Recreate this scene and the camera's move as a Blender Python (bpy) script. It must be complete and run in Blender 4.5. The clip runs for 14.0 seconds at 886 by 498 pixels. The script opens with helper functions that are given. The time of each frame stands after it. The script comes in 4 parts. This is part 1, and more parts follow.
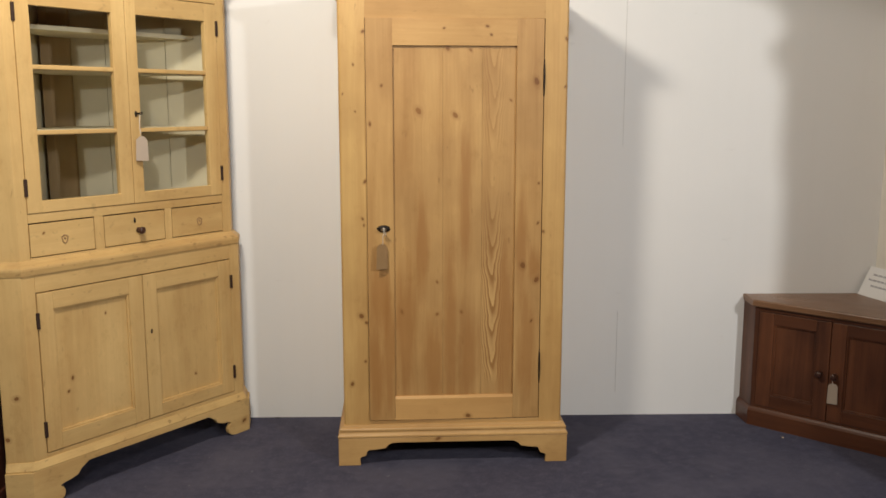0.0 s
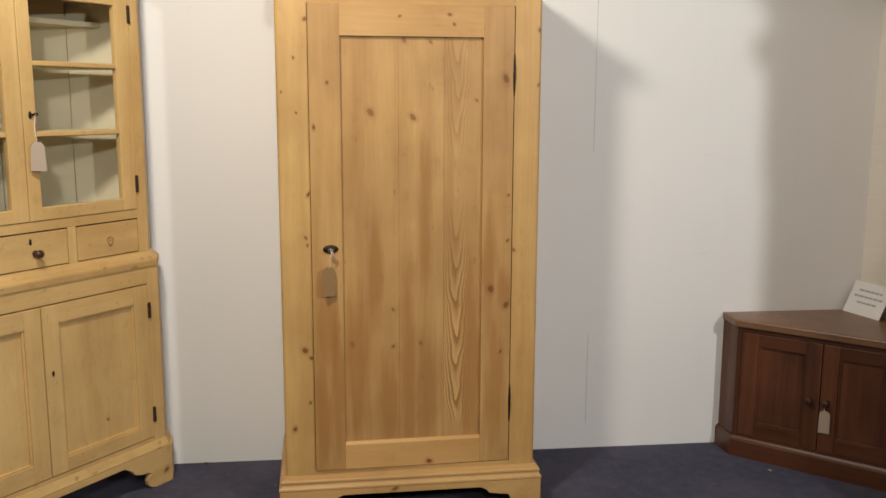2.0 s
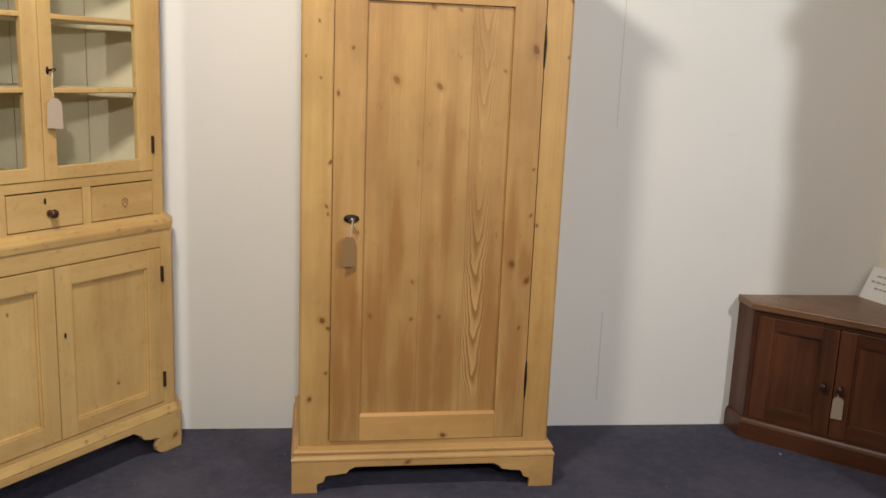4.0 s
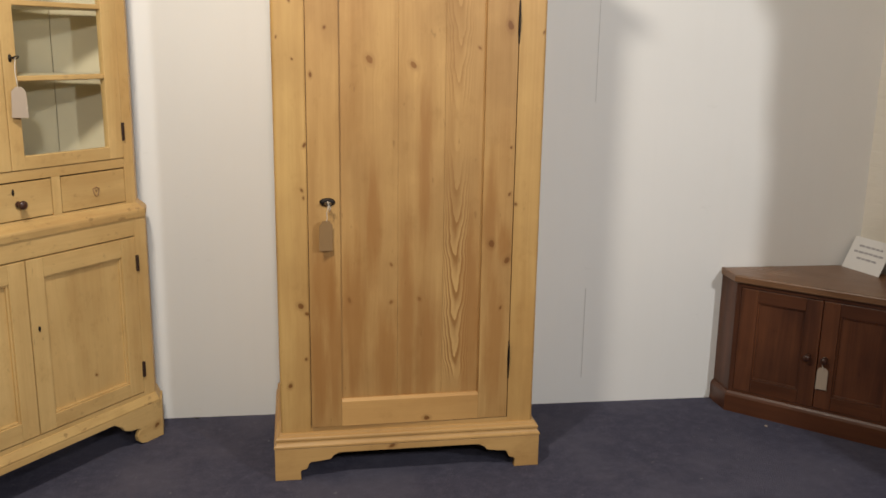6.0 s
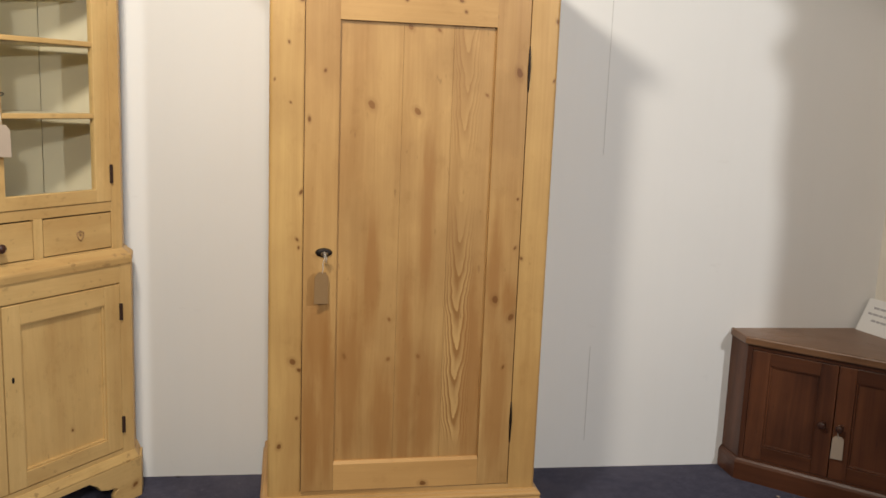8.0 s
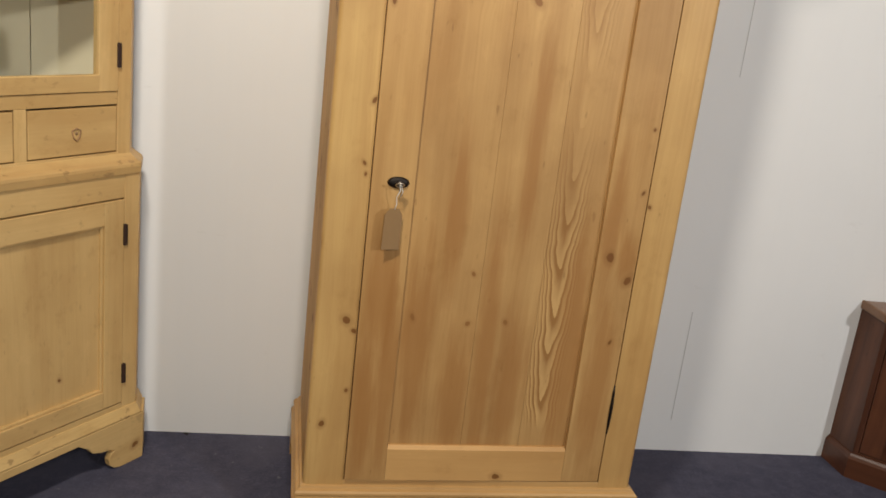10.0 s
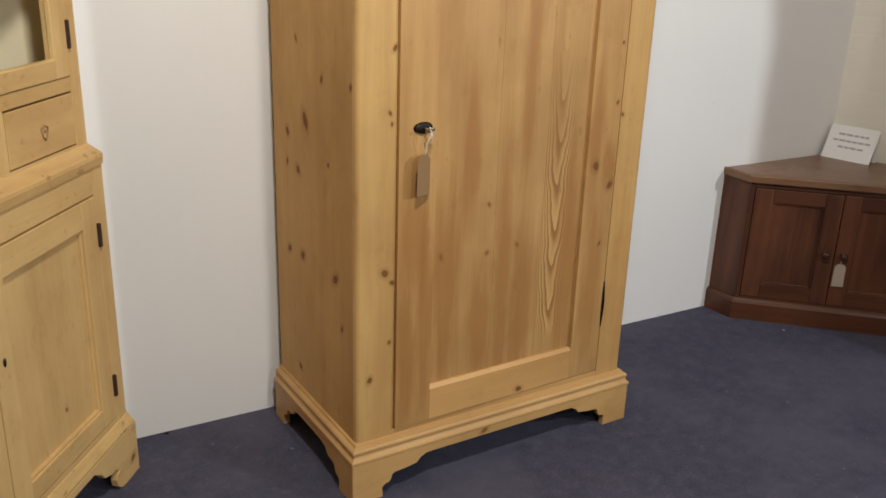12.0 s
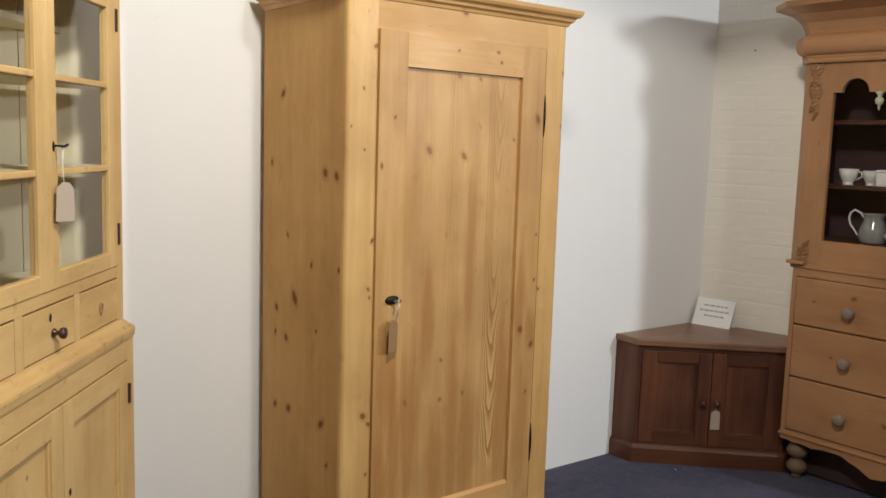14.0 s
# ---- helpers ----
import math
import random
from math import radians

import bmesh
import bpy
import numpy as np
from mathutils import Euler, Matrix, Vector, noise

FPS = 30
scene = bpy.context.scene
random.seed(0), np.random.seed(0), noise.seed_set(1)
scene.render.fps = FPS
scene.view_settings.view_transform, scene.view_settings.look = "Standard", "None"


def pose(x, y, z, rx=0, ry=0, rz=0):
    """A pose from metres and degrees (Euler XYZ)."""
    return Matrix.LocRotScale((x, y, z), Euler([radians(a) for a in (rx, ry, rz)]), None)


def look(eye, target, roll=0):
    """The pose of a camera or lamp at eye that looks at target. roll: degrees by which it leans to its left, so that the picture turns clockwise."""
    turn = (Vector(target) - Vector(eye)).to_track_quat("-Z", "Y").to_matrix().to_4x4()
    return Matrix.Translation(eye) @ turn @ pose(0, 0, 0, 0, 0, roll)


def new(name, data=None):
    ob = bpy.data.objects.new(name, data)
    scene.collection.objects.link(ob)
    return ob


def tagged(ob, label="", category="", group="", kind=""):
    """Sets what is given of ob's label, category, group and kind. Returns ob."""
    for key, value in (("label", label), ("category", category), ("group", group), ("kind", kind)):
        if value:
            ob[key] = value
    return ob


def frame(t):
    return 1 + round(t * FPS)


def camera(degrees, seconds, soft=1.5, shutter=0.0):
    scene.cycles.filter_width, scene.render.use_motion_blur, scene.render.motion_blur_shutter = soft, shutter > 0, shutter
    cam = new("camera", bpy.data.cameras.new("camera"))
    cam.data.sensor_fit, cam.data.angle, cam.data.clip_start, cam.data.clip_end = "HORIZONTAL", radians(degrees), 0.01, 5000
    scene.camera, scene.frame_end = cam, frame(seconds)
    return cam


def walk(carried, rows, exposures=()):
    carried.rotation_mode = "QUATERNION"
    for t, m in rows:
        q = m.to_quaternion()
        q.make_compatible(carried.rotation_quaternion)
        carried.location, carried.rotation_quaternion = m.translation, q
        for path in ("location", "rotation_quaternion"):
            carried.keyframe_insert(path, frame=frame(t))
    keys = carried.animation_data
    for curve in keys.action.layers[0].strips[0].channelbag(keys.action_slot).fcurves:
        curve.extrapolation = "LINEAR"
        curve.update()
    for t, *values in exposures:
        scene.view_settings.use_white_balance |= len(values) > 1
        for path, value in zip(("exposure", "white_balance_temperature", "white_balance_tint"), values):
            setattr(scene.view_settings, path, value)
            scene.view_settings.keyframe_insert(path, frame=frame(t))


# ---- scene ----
cam = camera(53.0, 14.0, soft=1.65)
PATH = [
    (0, (0.053, 0.015, 1.528), (0.161, 1.986, 1.207), 0.0),
    (0.5, (-0.018, 0.154, 1.513), (0.192, 2.118, 1.196), -0.6),
    (1, (-0.067, 0.275, 1.513), (0.196, 2.228, 1.173), -0.3),
    (1.5, (-0.039, 0.424, 1.522), (0.2, 2.383, 1.196), 0.2),
    (2, (-0.041, 0.522, 1.539), (0.24, 2.476, 1.212), 0.2),
    (2.5, (-0.08, 0.549, 1.526), (0.238, 2.497, 1.202), 0.2),
    (3, (-0.115, 0.568, 1.524), (0.212, 2.479, 1.034), 2.1),
    (3.5, (-0.132, 0.591, 1.534), (0.162, 2.521, 1.097), 2.5),
    (3.7, (-0.143, 0.592, 1.544), (0.153, 2.53, 1.147), 2.4),
    (5.8, (-0.109, 0.628, 1.547), (0.224, 2.558, 1.143), 0.8),
    (6, (-0.105, 0.631, 1.55), (0.223, 2.553, 1.104), 0.9),
    (6.5, (-0.115, 0.631, 1.534), (0.216, 2.55, 1.08), 1.6),
    (7, (-0.119, 0.646, 1.547), (0.231, 2.582, 1.191), 1.9),
    (7.5, (-0.132, 0.68, 1.541), (0.251, 2.621, 1.249), 1.7),
    (8, (-0.114, 0.788, 1.536), (0.234, 2.728, 1.198), 2.2),
    (8.5, (-0.043, 0.989, 1.529), (0.155, 2.938, 1.128), 4.2),
    (8.7, (-0.025, 1.049, 1.52), (0.125, 2.988, 1.055), 4.6),
    (10.8, (-0.593, 1.83, 1.464), (0.154, 3.586, 0.867), 3.9),
    (11, (-0.678, 1.877, 1.469), (0.193, 3.563, 0.839), 2.5),
    (11.5, (-0.897, 1.885, 1.476), (0.159, 3.466, 0.854), 4.6),
    (12, (-1.092, 1.797, 1.471), (-0.088, 3.393, 0.804), 1.9),
    (12.5, (-1.297, 1.707, 1.469), (-0.176, 3.273, 0.93), 1.0),
    (13, (-1.487, 1.63, 1.488), (-0.159, 3.049, 1.015), 0.8),
    (13.5, (-1.573, 1.507, 1.512), (-0.311, 3.022, 1.179), 3.0),
    (14, (-1.629, 1.364, 1.535), (-0.386, 2.912, 1.293), 1.8),
]
walk(cam, [(t, look(eye, target, roll)) for t, eye, target, roll in PATH], [(0, -0.14, 6660, 10), (3.7, -0.16, 6640, 10), (8.7, -0.09, 6600, 10), (10.8, -0.05, 6330, 10), (14, 0.01, 6180, 9)])

# ---- light ----
world = bpy.data.worlds.new("shop_world")
scene.world = world
world.use_nodes = True
world.node_tree.nodes["Background"].inputs[0].default_value = (0.9, 0.85, 0.75, 1)
world.node_tree.nodes["Background"].inputs[1].default_value = 0.02
scene.view_settings.exposure = 0.0


def ceiling_lamp(eye, target, watts, cone, blend, radius, color):
    data = bpy.data.lights.new("ceiling_spot", "SPOT")
    data.energy, data.spot_size, data.spot_blend, data.shadow_soft_size, data.color = watts, radians(cone), blend, radius, color
    ob = new("ceiling_spot", data)
    ob.matrix_world = look(eye, target)
    return ob


WARM = (1.0, 0.925, 0.81)
COOL = (0.97, 0.985, 1.0)
# a shaded pendant before the wardrobe, a cold spot beyond the dresser, an unseen soft spot added at the far end as fill
ceiling_lamp((-0.66, 2.14, 2.98), (-0.66, 2.14, 0.0), 196, 153.2, 0.06, 0.15, WARM)
ceiling_lamp((2.55, 0.2, 2.31), (0.7, 3.9, 1.0), 225, 100, 0.6, 0.075, COOL)
ceiling_lamp((0.0, -1.9, 3.3), (-0.2, 4.0, 1.30), 330, 66, 1.0, 0.16, (1.0, 0.975, 0.935))

# ---- materials ----


class Tree:
    """A node tree with short calls."""

    def __init__(self, name):
        self.mat = bpy.data.materials.new(name)
        self.mat.use_nodes = True
        self.t = self.mat.node_tree
        self.b = self.t.nodes["Principled BSDF"]
        self.out = self.t.nodes["Material Output"]

    def n(self, kind, **props):
        node = self.t.nodes.new(kind)
        for k, v in props.items():
            setattr(node, k, v)
        return node

    def link(self, a, b):
        self.t.links.new(a, b)

    def put(self, sock, v):
        if isinstance(v, bpy.types.NodeSocket):
            self.link(v, sock)
        else:
            sock.default_value = v

    def math(self, op, a, b=0.0, c=0.0):
        node = self.n("ShaderNodeMath", operation=op)
        for k, v in enumerate((a, b, c)):
            self.put(node.inputs[k], v)
        return node.outputs[0]

    def vec(self, op, a, b=(0, 0, 0)):
        node = self.n("ShaderNodeVectorMath", operation=op)
        self.put(node.inputs[0], a)
        if op == "SCALE":
            self.put(node.inputs[3], b)
        else:
            self.put(node.inputs[1], b)
        return node.outputs["Value"] if op in ("LENGTH", "DOT_PRODUCT") else node.outputs[0]

    def coords(self):
        return self.n("ShaderNodeTexCoord").outputs["Object"]

    def noise(self, v, scale, detail=4, rough=0.55, dist=0.0):
        node = self.n("ShaderNodeTexNoise")
        self.link(v, node.inputs["Vector"])
        node.inputs["Scale"].default_value, node.inputs["Detail"].default_value = scale, detail
        node.inputs["Roughness"].default_value, node.inputs["Distortion"].default_value = rough, dist
        return node.outputs["Fac"]

    def ramp(self, fac, stops):
        node = self.n("ShaderNodeValToRGB")
        e = node.color_ramp.elements
        while len(e) < len(stops):
            e.new(0.5)
        for el, (p, c) in zip(e, stops):
            el.position, el.color = p, (*c, 1)
        self.link(fac, node.inputs[0])
        return node.outputs[0]

    def span(self, fac, a, b, c=0.0, d=1.0):
        node = self.n("ShaderNodeMapRange", interpolation_type="SMOOTHSTEP")
        self.link(fac, node.inputs[0])
        for k, v in enumerate((a, b, c, d)):
            node.inputs[k + 1].default_value = v
        return node.outputs[0]

    def mix(self, fac, a, b, how="MIX"):
        node = self.n("ShaderNodeMix", data_type="RGBA", blend_type=how)
        self.put(node.inputs[0], fac)
        for sock, v in ((node.inputs[6], a), (node.inputs[7], b)):
            self.put(sock, (*v, 1) if isinstance(v, tuple) else v)
        return node.outputs[2]

    def bump(self, h, strength, dist=0.002):
        node = self.n("ShaderNodeBump")
        node.inputs["Strength"].default_value, node.inputs["Distance"].default_value = strength, dist
        self.link(h, node.inputs["Height"])
        self.link(node.outputs[0], self.b.inputs["Normal"])

    def finish(self, color, rough, spec=0.5):
        self.put(self.b.inputs["Base Color"], (*color, 1) if isinstance(color, tuple) else color)
        self.put(self.b.inputs["Roughness"], rough)
        self.b.inputs["Specular IOR Level"].default_value = spec
        return self.mat


def wood(name, light, dark, grain="Z", knots=(), seed=0.0, flame=None, rough=0.42, contrast=1.0, knot_color=(0.18, 0.068, 0.014), wear=0.0, streaks=(), gloss=0.4):
    """Sawn and waxed wood. The grain runs along an axis of the thing; knots are (across, along, radius) on the face
    that the two other axes give;
    flame is (across, along, width) of a cathedral figure; streaks are (across, along, half width, half length) of
    ragged brown darkening."""
    t = Tree(name)
    p = t.coords()
    sep = t.n("ShaderNodeSeparateXYZ")
    t.link(p, sep.inputs[0])
    x, y, z = sep.outputs
    across, depth, along = {"Z": (x, y, z), "X": (z, y, x), "Y": (z, x, y), "S": (y, x, z)}[grain]
    comb = t.n("ShaderNodeCombineXYZ")
    for k, s_ in enumerate((across, depth, along)):
        t.link(s_, comb.inputs[k])
    q = comb.outputs[0]
    mask = None
    moved = q
    flat = t.vec("MULTIPLY", q, (1, 0, 1))
    for a, l, r in knots:
        d = t.vec("SUBTRACT", flat, (a, 0, l))
        h = (a * 37.7 + l * 91.3) % 1.0
        turn, long_ = (h - 0.5) * 1.9, 1.15 + 0.75 * ((h * 7.3) % 1.0)
        u = t.math("MULTIPLY", t.vec("DOT_PRODUCT", d, (math.cos(turn), 0, math.sin(turn))), long_ ** 0.5)
        w = t.math("DIVIDE", t.vec("DOT_PRODUCT", d, (-math.sin(turn), 0, math.cos(turn))), long_ ** 0.5)
        dist = t.math("SQRT", t.math("ADD", t.math("MULTIPLY", u, u), t.math("MULTIPLY", w, w)))
        wob = t.math("ADD", dist, t.math("MULTIPLY", t.math("SUBTRACT", t.noise(q, 70, 1), 0.5), r * 0.5)) if r > 0.009 else dist
        core = t.span(wob, r * 0.55, r * 0.95, 1.0, 0.0)
        halo = t.span(wob, r * 0.8, r * 1.8, 0.3, 0.0)
        m = t.math("MAXIMUM", core, halo)
        mask = m if mask is None else t.math("MAXIMUM", mask, m)
        fall = t.span(dist, r * 0.8, r * 4.0, 0.42, 0.0)
        moved = t.vec("SUBTRACT", moved, t.vec("SCALE", t.vec("MULTIPLY", d, (1, 0, 0)), fall))
    broad = t.noise(t.vec("ADD", t.vec("MULTIPLY", moved, (13, 13, 0.35)), (seed, seed * 1.7, seed * 0.3)), 1.0, 3)
    warp = t.noise(t.vec("ADD", t.vec("MULTIPLY", moved, (3.0, 3.0, 0.5)), (seed * 2, 0, seed)), 1.0, 2)
    sepm = t.n("ShaderNodeSeparateXYZ")
    t.link(moved, sepm.inputs[0])
    line = t.math("ADD", t.math("MULTIPLY", sepm.outputs[0], 52.0), t.math("MULTIPLY", warp, 11.0))
    ring = t.noise(t.vec("MULTIPLY", t.n_combine(line, sepm.outputs[2]), (1.0, 0.0, 0.22)), 1.0, 4, 0.68)
    fibre = t.noise(t.vec("MULTIPLY", moved, (420, 420, 7)), 1.0, 3, 0.6)
    pore = t.noise(t.vec("MULTIPLY", moved, (170, 170, 2.2)), 1.0, 2, 0.6)
    v = t.math("ADD", t.math("MULTIPLY", t.math("SUBTRACT", ring, 0.5), 1.15 * contrast), t.math("MULTIPLY", t.math("SUBTRACT", broad, 0.5), 1.8 * contrast))
    v = t.math("ADD", v, t.math("MULTIPLY", t.math("SUBTRACT", fibre, 0.5), 0.3))
    v = t.math("ADD", v, t.math("MULTIPLY", t.math("SUBTRACT", pore, 0.5), 0.35))
    if flame:
        fa, fl, fw = flame
        sway = t.math("MULTIPLY", t.math("SUBTRACT", t.noise(t.vec("MULTIPLY", q, (0, 0, 1)), 4.0, 3), 0.5), 0.06)
        da = t.math("DIVIDE", t.math("ADD", t.math("SUBTRACT", across, fa), sway), fw)
        lobe = t.math("FLOORED_MODULO", t.math("SUBTRACT", along, fl), 0.98)
        cone = t.math("SUBTRACT", t.math("MULTIPLY", lobe, 2.3), t.math("POWER", t.math("ABSOLUTE", da), 1.7))
        cone = t.math("ADD", cone, t.math("MULTIPLY", t.math("SUBTRACT", t.noise(t.vec("MULTIPLY", q, (18, 0, 4)), 1.0, 3), 0.5), 0.32))
        bands = t.math("POWER", t.math("FRACT", t.math("MULTIPLY", cone, 3.6)), 1.8)
        near = t.math("MULTIPLY", t.span(t.math("ABSOLUTE", da), 0.55, 1.25, 1.0, 0.0), t.math("MULTIPLY", t.span(lobe, 0.0, 0.10), t.span(lobe, 0.70, 0.97, 1.0, 0.0)))
        near = t.math("MULTIPLY", near, t.span(along, 0.80, 1.15, 1.0, 0.3))
        v = t.math("ADD", v, t.math("MULTIPLY", t.math("MULTIPLY", t.math("SUBTRACT", bands, 0.33), near), 2.8))
    col = t.ramp(t.math("ADD", t.math("MULTIPLY", v, 0.62), 0.42), ((0.0, light), (0.55, tuple(0.5 * (a + b) for a, b in zip(light, dark))), (1.0, dark)))
    stain = t.noise(t.vec("ADD", p, (seed, 0, 0)), 2.3, 3)
    smear = t.noise(t.vec("ADD", t.vec("MULTIPLY", q, (7, 7, 1.3)), (seed * 3, seed, 0)), 1.0, 4, 0.6)
    col = t.mix(t.span(smear, 0.40, 0.72, 0.0, 0.55 * contrast), col, tuple(a * b for a, b in zip(dark, (0.92, 0.84, 0.72))))
    speck = t.noise(t.vec("MULTIPLY", q, (60, 60, 16)), 1.0, 2, 0.5)
    col = t.mix(t.span(speck, 0.70, 0.78, 0.0, 0.4), col, tuple(0.55 * a for a in dark))
    col = t.mix(t.span(stain, 0.35, 0.75, 0.0, 0.35), col, tuple(0.72 * a for a in dark), "MIX")
    patina = t.noise(t.vec("ADD", t.vec("MULTIPLY", q, (1.0, 1.0, 0.6)), (seed, 0, 0)), 13.0, 6, 0.7)
    col = t.mix(t.span(patina, 0.52, 0.75, 0.0, 0.5), col, t.mix(1.0, col, (0.74, 0.68, 0.58), "MULTIPLY"))
    col = t.mix(t.span(patina, 0.28, 0.46, 0.45, 0.0), col, t.mix(1.0, col, (1.16, 1.17, 1.2), "MULTIPLY"))
    ragged = t.noise(t.vec("MULTIPLY", q, (48, 48, 4.5)), 1.0, 4, 0.6) if streaks else None
    for a, l, hw, hl in streaks:
        far = t.vec("LENGTH", t.vec("MULTIPLY", t.vec("SUBTRACT", flat, (a, 0, l)), (1 / hw, 0, 1 / hl)))
        far = t.math("ADD", far, t.math("MULTIPLY", t.math("SUBTRACT", ragged, 0.5), 1.3))
        col = t.mix(t.span(far, 0.35, 1.2, 0.66, 0.0), col, tuple(a_ * b_ for a_, b_ in zip(dark, (1.0, 0.92, 0.85))))
    if wear:
        dent = t.noise(t.vec("ADD", t.vec("MULTIPLY", q, (38, 38, 24)), (seed, 0, seed)), 1.0, 3, 0.6)
        col = t.mix(t.span(dent, 0.60, 0.70, 0.0, wear), col, tuple(0.5 * a for a in dark))
    if mask is not None:
        col = t.mix(t.math("MULTIPLY", mask, 0.93), col, knot_color)
    t.bump(t.math("ADD", t.math("MULTIPLY", fibre, 0.5), t.math("MULTIPLY", stain, 0.4)), 0.22, 0.0012)
    return t.finish(col, t.span(t.math("ADD", fibre, stain), 0.6, 1.4, rough - 0.06, rough + 0.12), gloss)


def _combine(self, a, b):
    node = self.n("ShaderNodeCombineXYZ")
    self.put(node.inputs[0], a)
    self.put(node.inputs[2], b)
    return node.outputs[0]


Tree.n_combine = _combine


def plain(name, color, rough, metal=0.0, spread=0.15, scale=30.0, relief=0.1):
    """A surface of one colour with faint blotches."""
    t = Tree(name)
    p = t.coords()
    f = t.noise(p, scale, 4)
    g = t.noise(p, scale * 0.13, 3)
    mixv = t.math("MULTIPLY", t.math("ADD", f, g), 0.5)
    col = t.mix(mixv, tuple(c * (1 - spread) for c in color), tuple(min(1, c * (1 + spread)) for c in color))
    t.bump(f, relief, 0.001)
    t.b.inputs["Metallic"].default_value = metal
    return t.finish(col, t.span(g, 0.3, 0.7, rough - 0.05, rough + 0.08))


def wall_paint(name, color, relief=0.12, lump=0.0):
    """Roller-painted white board with faint vertical drags, scuffs and dirt."""
    t = Tree(name)
    p = t.coords()
    big = t.noise(p, 0.9, 4)
    drag = t.noise(t.vec("MULTIPLY", p, (26, 26, 0.8)), 1.0, 3)
    fine = t.noise(p, 260, 3)
    scuff = t.noise(t.vec("MULTIPLY", p, (5, 5, 14)), 1.0, 5, 0.7)
    col = t.mix(t.span(big, 0.3, 0.75, 0.0, 0.5), color, tuple(c * 0.91 for c in color))
    col = t.mix(t.span(drag, 0.45, 0.75, 0.0, 0.07), col, tuple(c * 0.88 for c in color))
    col = t.mix(t.span(scuff, 0.64, 0.74, 0.0, 0.16), col, (0.45, 0.42, 0.38))
    rough_coat = t.math("MULTIPLY", t.noise(t.vec("MULTIPLY", p, (14, 14, 24)), 1.0, 4, 0.6), lump)
    t.bump(t.math("ADD", rough_coat, t.math("ADD", fine, t.math("MULTIPLY", drag, 0.15))), relief, 0.002)
    return t.finish(col, 0.62, 0.35)


def carpet():
    t = Tree("blue_carpet")
    p = t.coords()
    pile = t.noise(p, 420, 3, 0.7)
    tuft = t.noise(p, 120, 3, 0.6)
    worn = t.noise(p, 2.2, 5, 0.6)
    patch = t.noise(p, 22, 4, 0.65)
    col = t.ramp(t.math("ADD", t.math("MULTIPLY", pile, 0.4), t.math("ADD", t.math("MULTIPLY", tuft, 0.27), t.math("MULTIPLY", patch, 0.33))), ((0.25, (0.026, 0.026, 0.045)), (0.52, (0.073, 0.071, 0.104)), (0.8, (0.17, 0.168, 0.235))))
    col = t.mix(t.span(worn, 0.40, 0.66, 0.0, 0.5), col, (0.115, 0.110, 0.146))
    lint = t.noise(p, 37, 2, 0.5)
    col = t.mix(t.span(lint, 0.70, 0.76, 0.0, 0.5), col, (0.2, 0.2, 0.21))
    t.bump(t.math("ADD", pile, tuft), 0.6, 0.004)
    return t.finish(col, 0.95, 0.15)


def glazing():
    m = bpy.data.materials.new("window_glass")
    m.use_nodes = True
    nt = m.node_tree
    nt.nodes.clear()
    out, mixer = nt.nodes.new("ShaderNodeOutputMaterial"), nt.nodes.new("ShaderNodeMixShader")
    clear, gloss, edge = nt.nodes.new("ShaderNodeBsdfTransparent"), nt.nodes.new("ShaderNodeBsdfGlossy"), nt.nodes.new("ShaderNodeLayerWeight")
    power, scale_ = nt.nodes.new("ShaderNodeMath"), nt.nodes.new("ShaderNodeMath")
    clear.inputs[0].default_value = (0.96, 0.97, 0.96, 1)
    gloss.inputs["Roughness"].default_value = 0.02
    power.operation, scale_.operation = "POWER", "MULTIPLY_ADD"
    power.inputs[1].default_value = 4.0
    scale_.inputs[1].default_value, scale_.inputs[2].default_value = 0.6, 0.016
    nt.links.new(edge.outputs["Facing"], power.inputs[0])
    nt.links.new(power.outputs[0], scale_.inputs[0])
    nt.links.new(scale_.outputs[0], mixer.inputs[0])
    nt.links.new(clear.outputs[0], mixer.inputs[1])
    nt.links.new(gloss.outputs[0], mixer.inputs[2])
    nt.links.new(mixer.outputs[0], out.inputs[0])
    return m


# honey pine of the wardrobe
HL, HD = (0.68, 0.432, 0.164), (0.385, 0.195, 0.057)
PINE_STILE_L = wood("pine_left_stile", (0.72, 0.475, 0.18), HD, "Z", [(-0.365, 1.216, 0.009), (-0.376, 1.062, 0.007), (-0.371, 1.035, 0.006), (-0.387, 0.651, 0.014), (-0.366, 0.622, 0.009), (-0.372, 0.454, 0.007), (-0.429, 0.356, 0.011), (-0.365, 1.816, 0.009), (-0.406, 1.686, 0.006), (-0.45, 1.57, 0.005), (-0.40, 1.50, 0.005)], 3.0, contrast=0.7)
PINE_STILE_R = wood("pine_right_stile", (0.70, 0.445, 0.165), HD, "Z", [(0.376, 1.004, 0.007), (0.457, 1.79, 0.008), (0.456, 1.60, 0.006)], 7.0, contrast=0.7)
PINE_FRIEZE = wood("pine_frieze", HL, HD, "X", [(1.89, 0.388, 0.013), (1.956, -0.013, 0.014)], 11.0, contrast=0.6)
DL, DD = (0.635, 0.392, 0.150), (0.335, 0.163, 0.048)
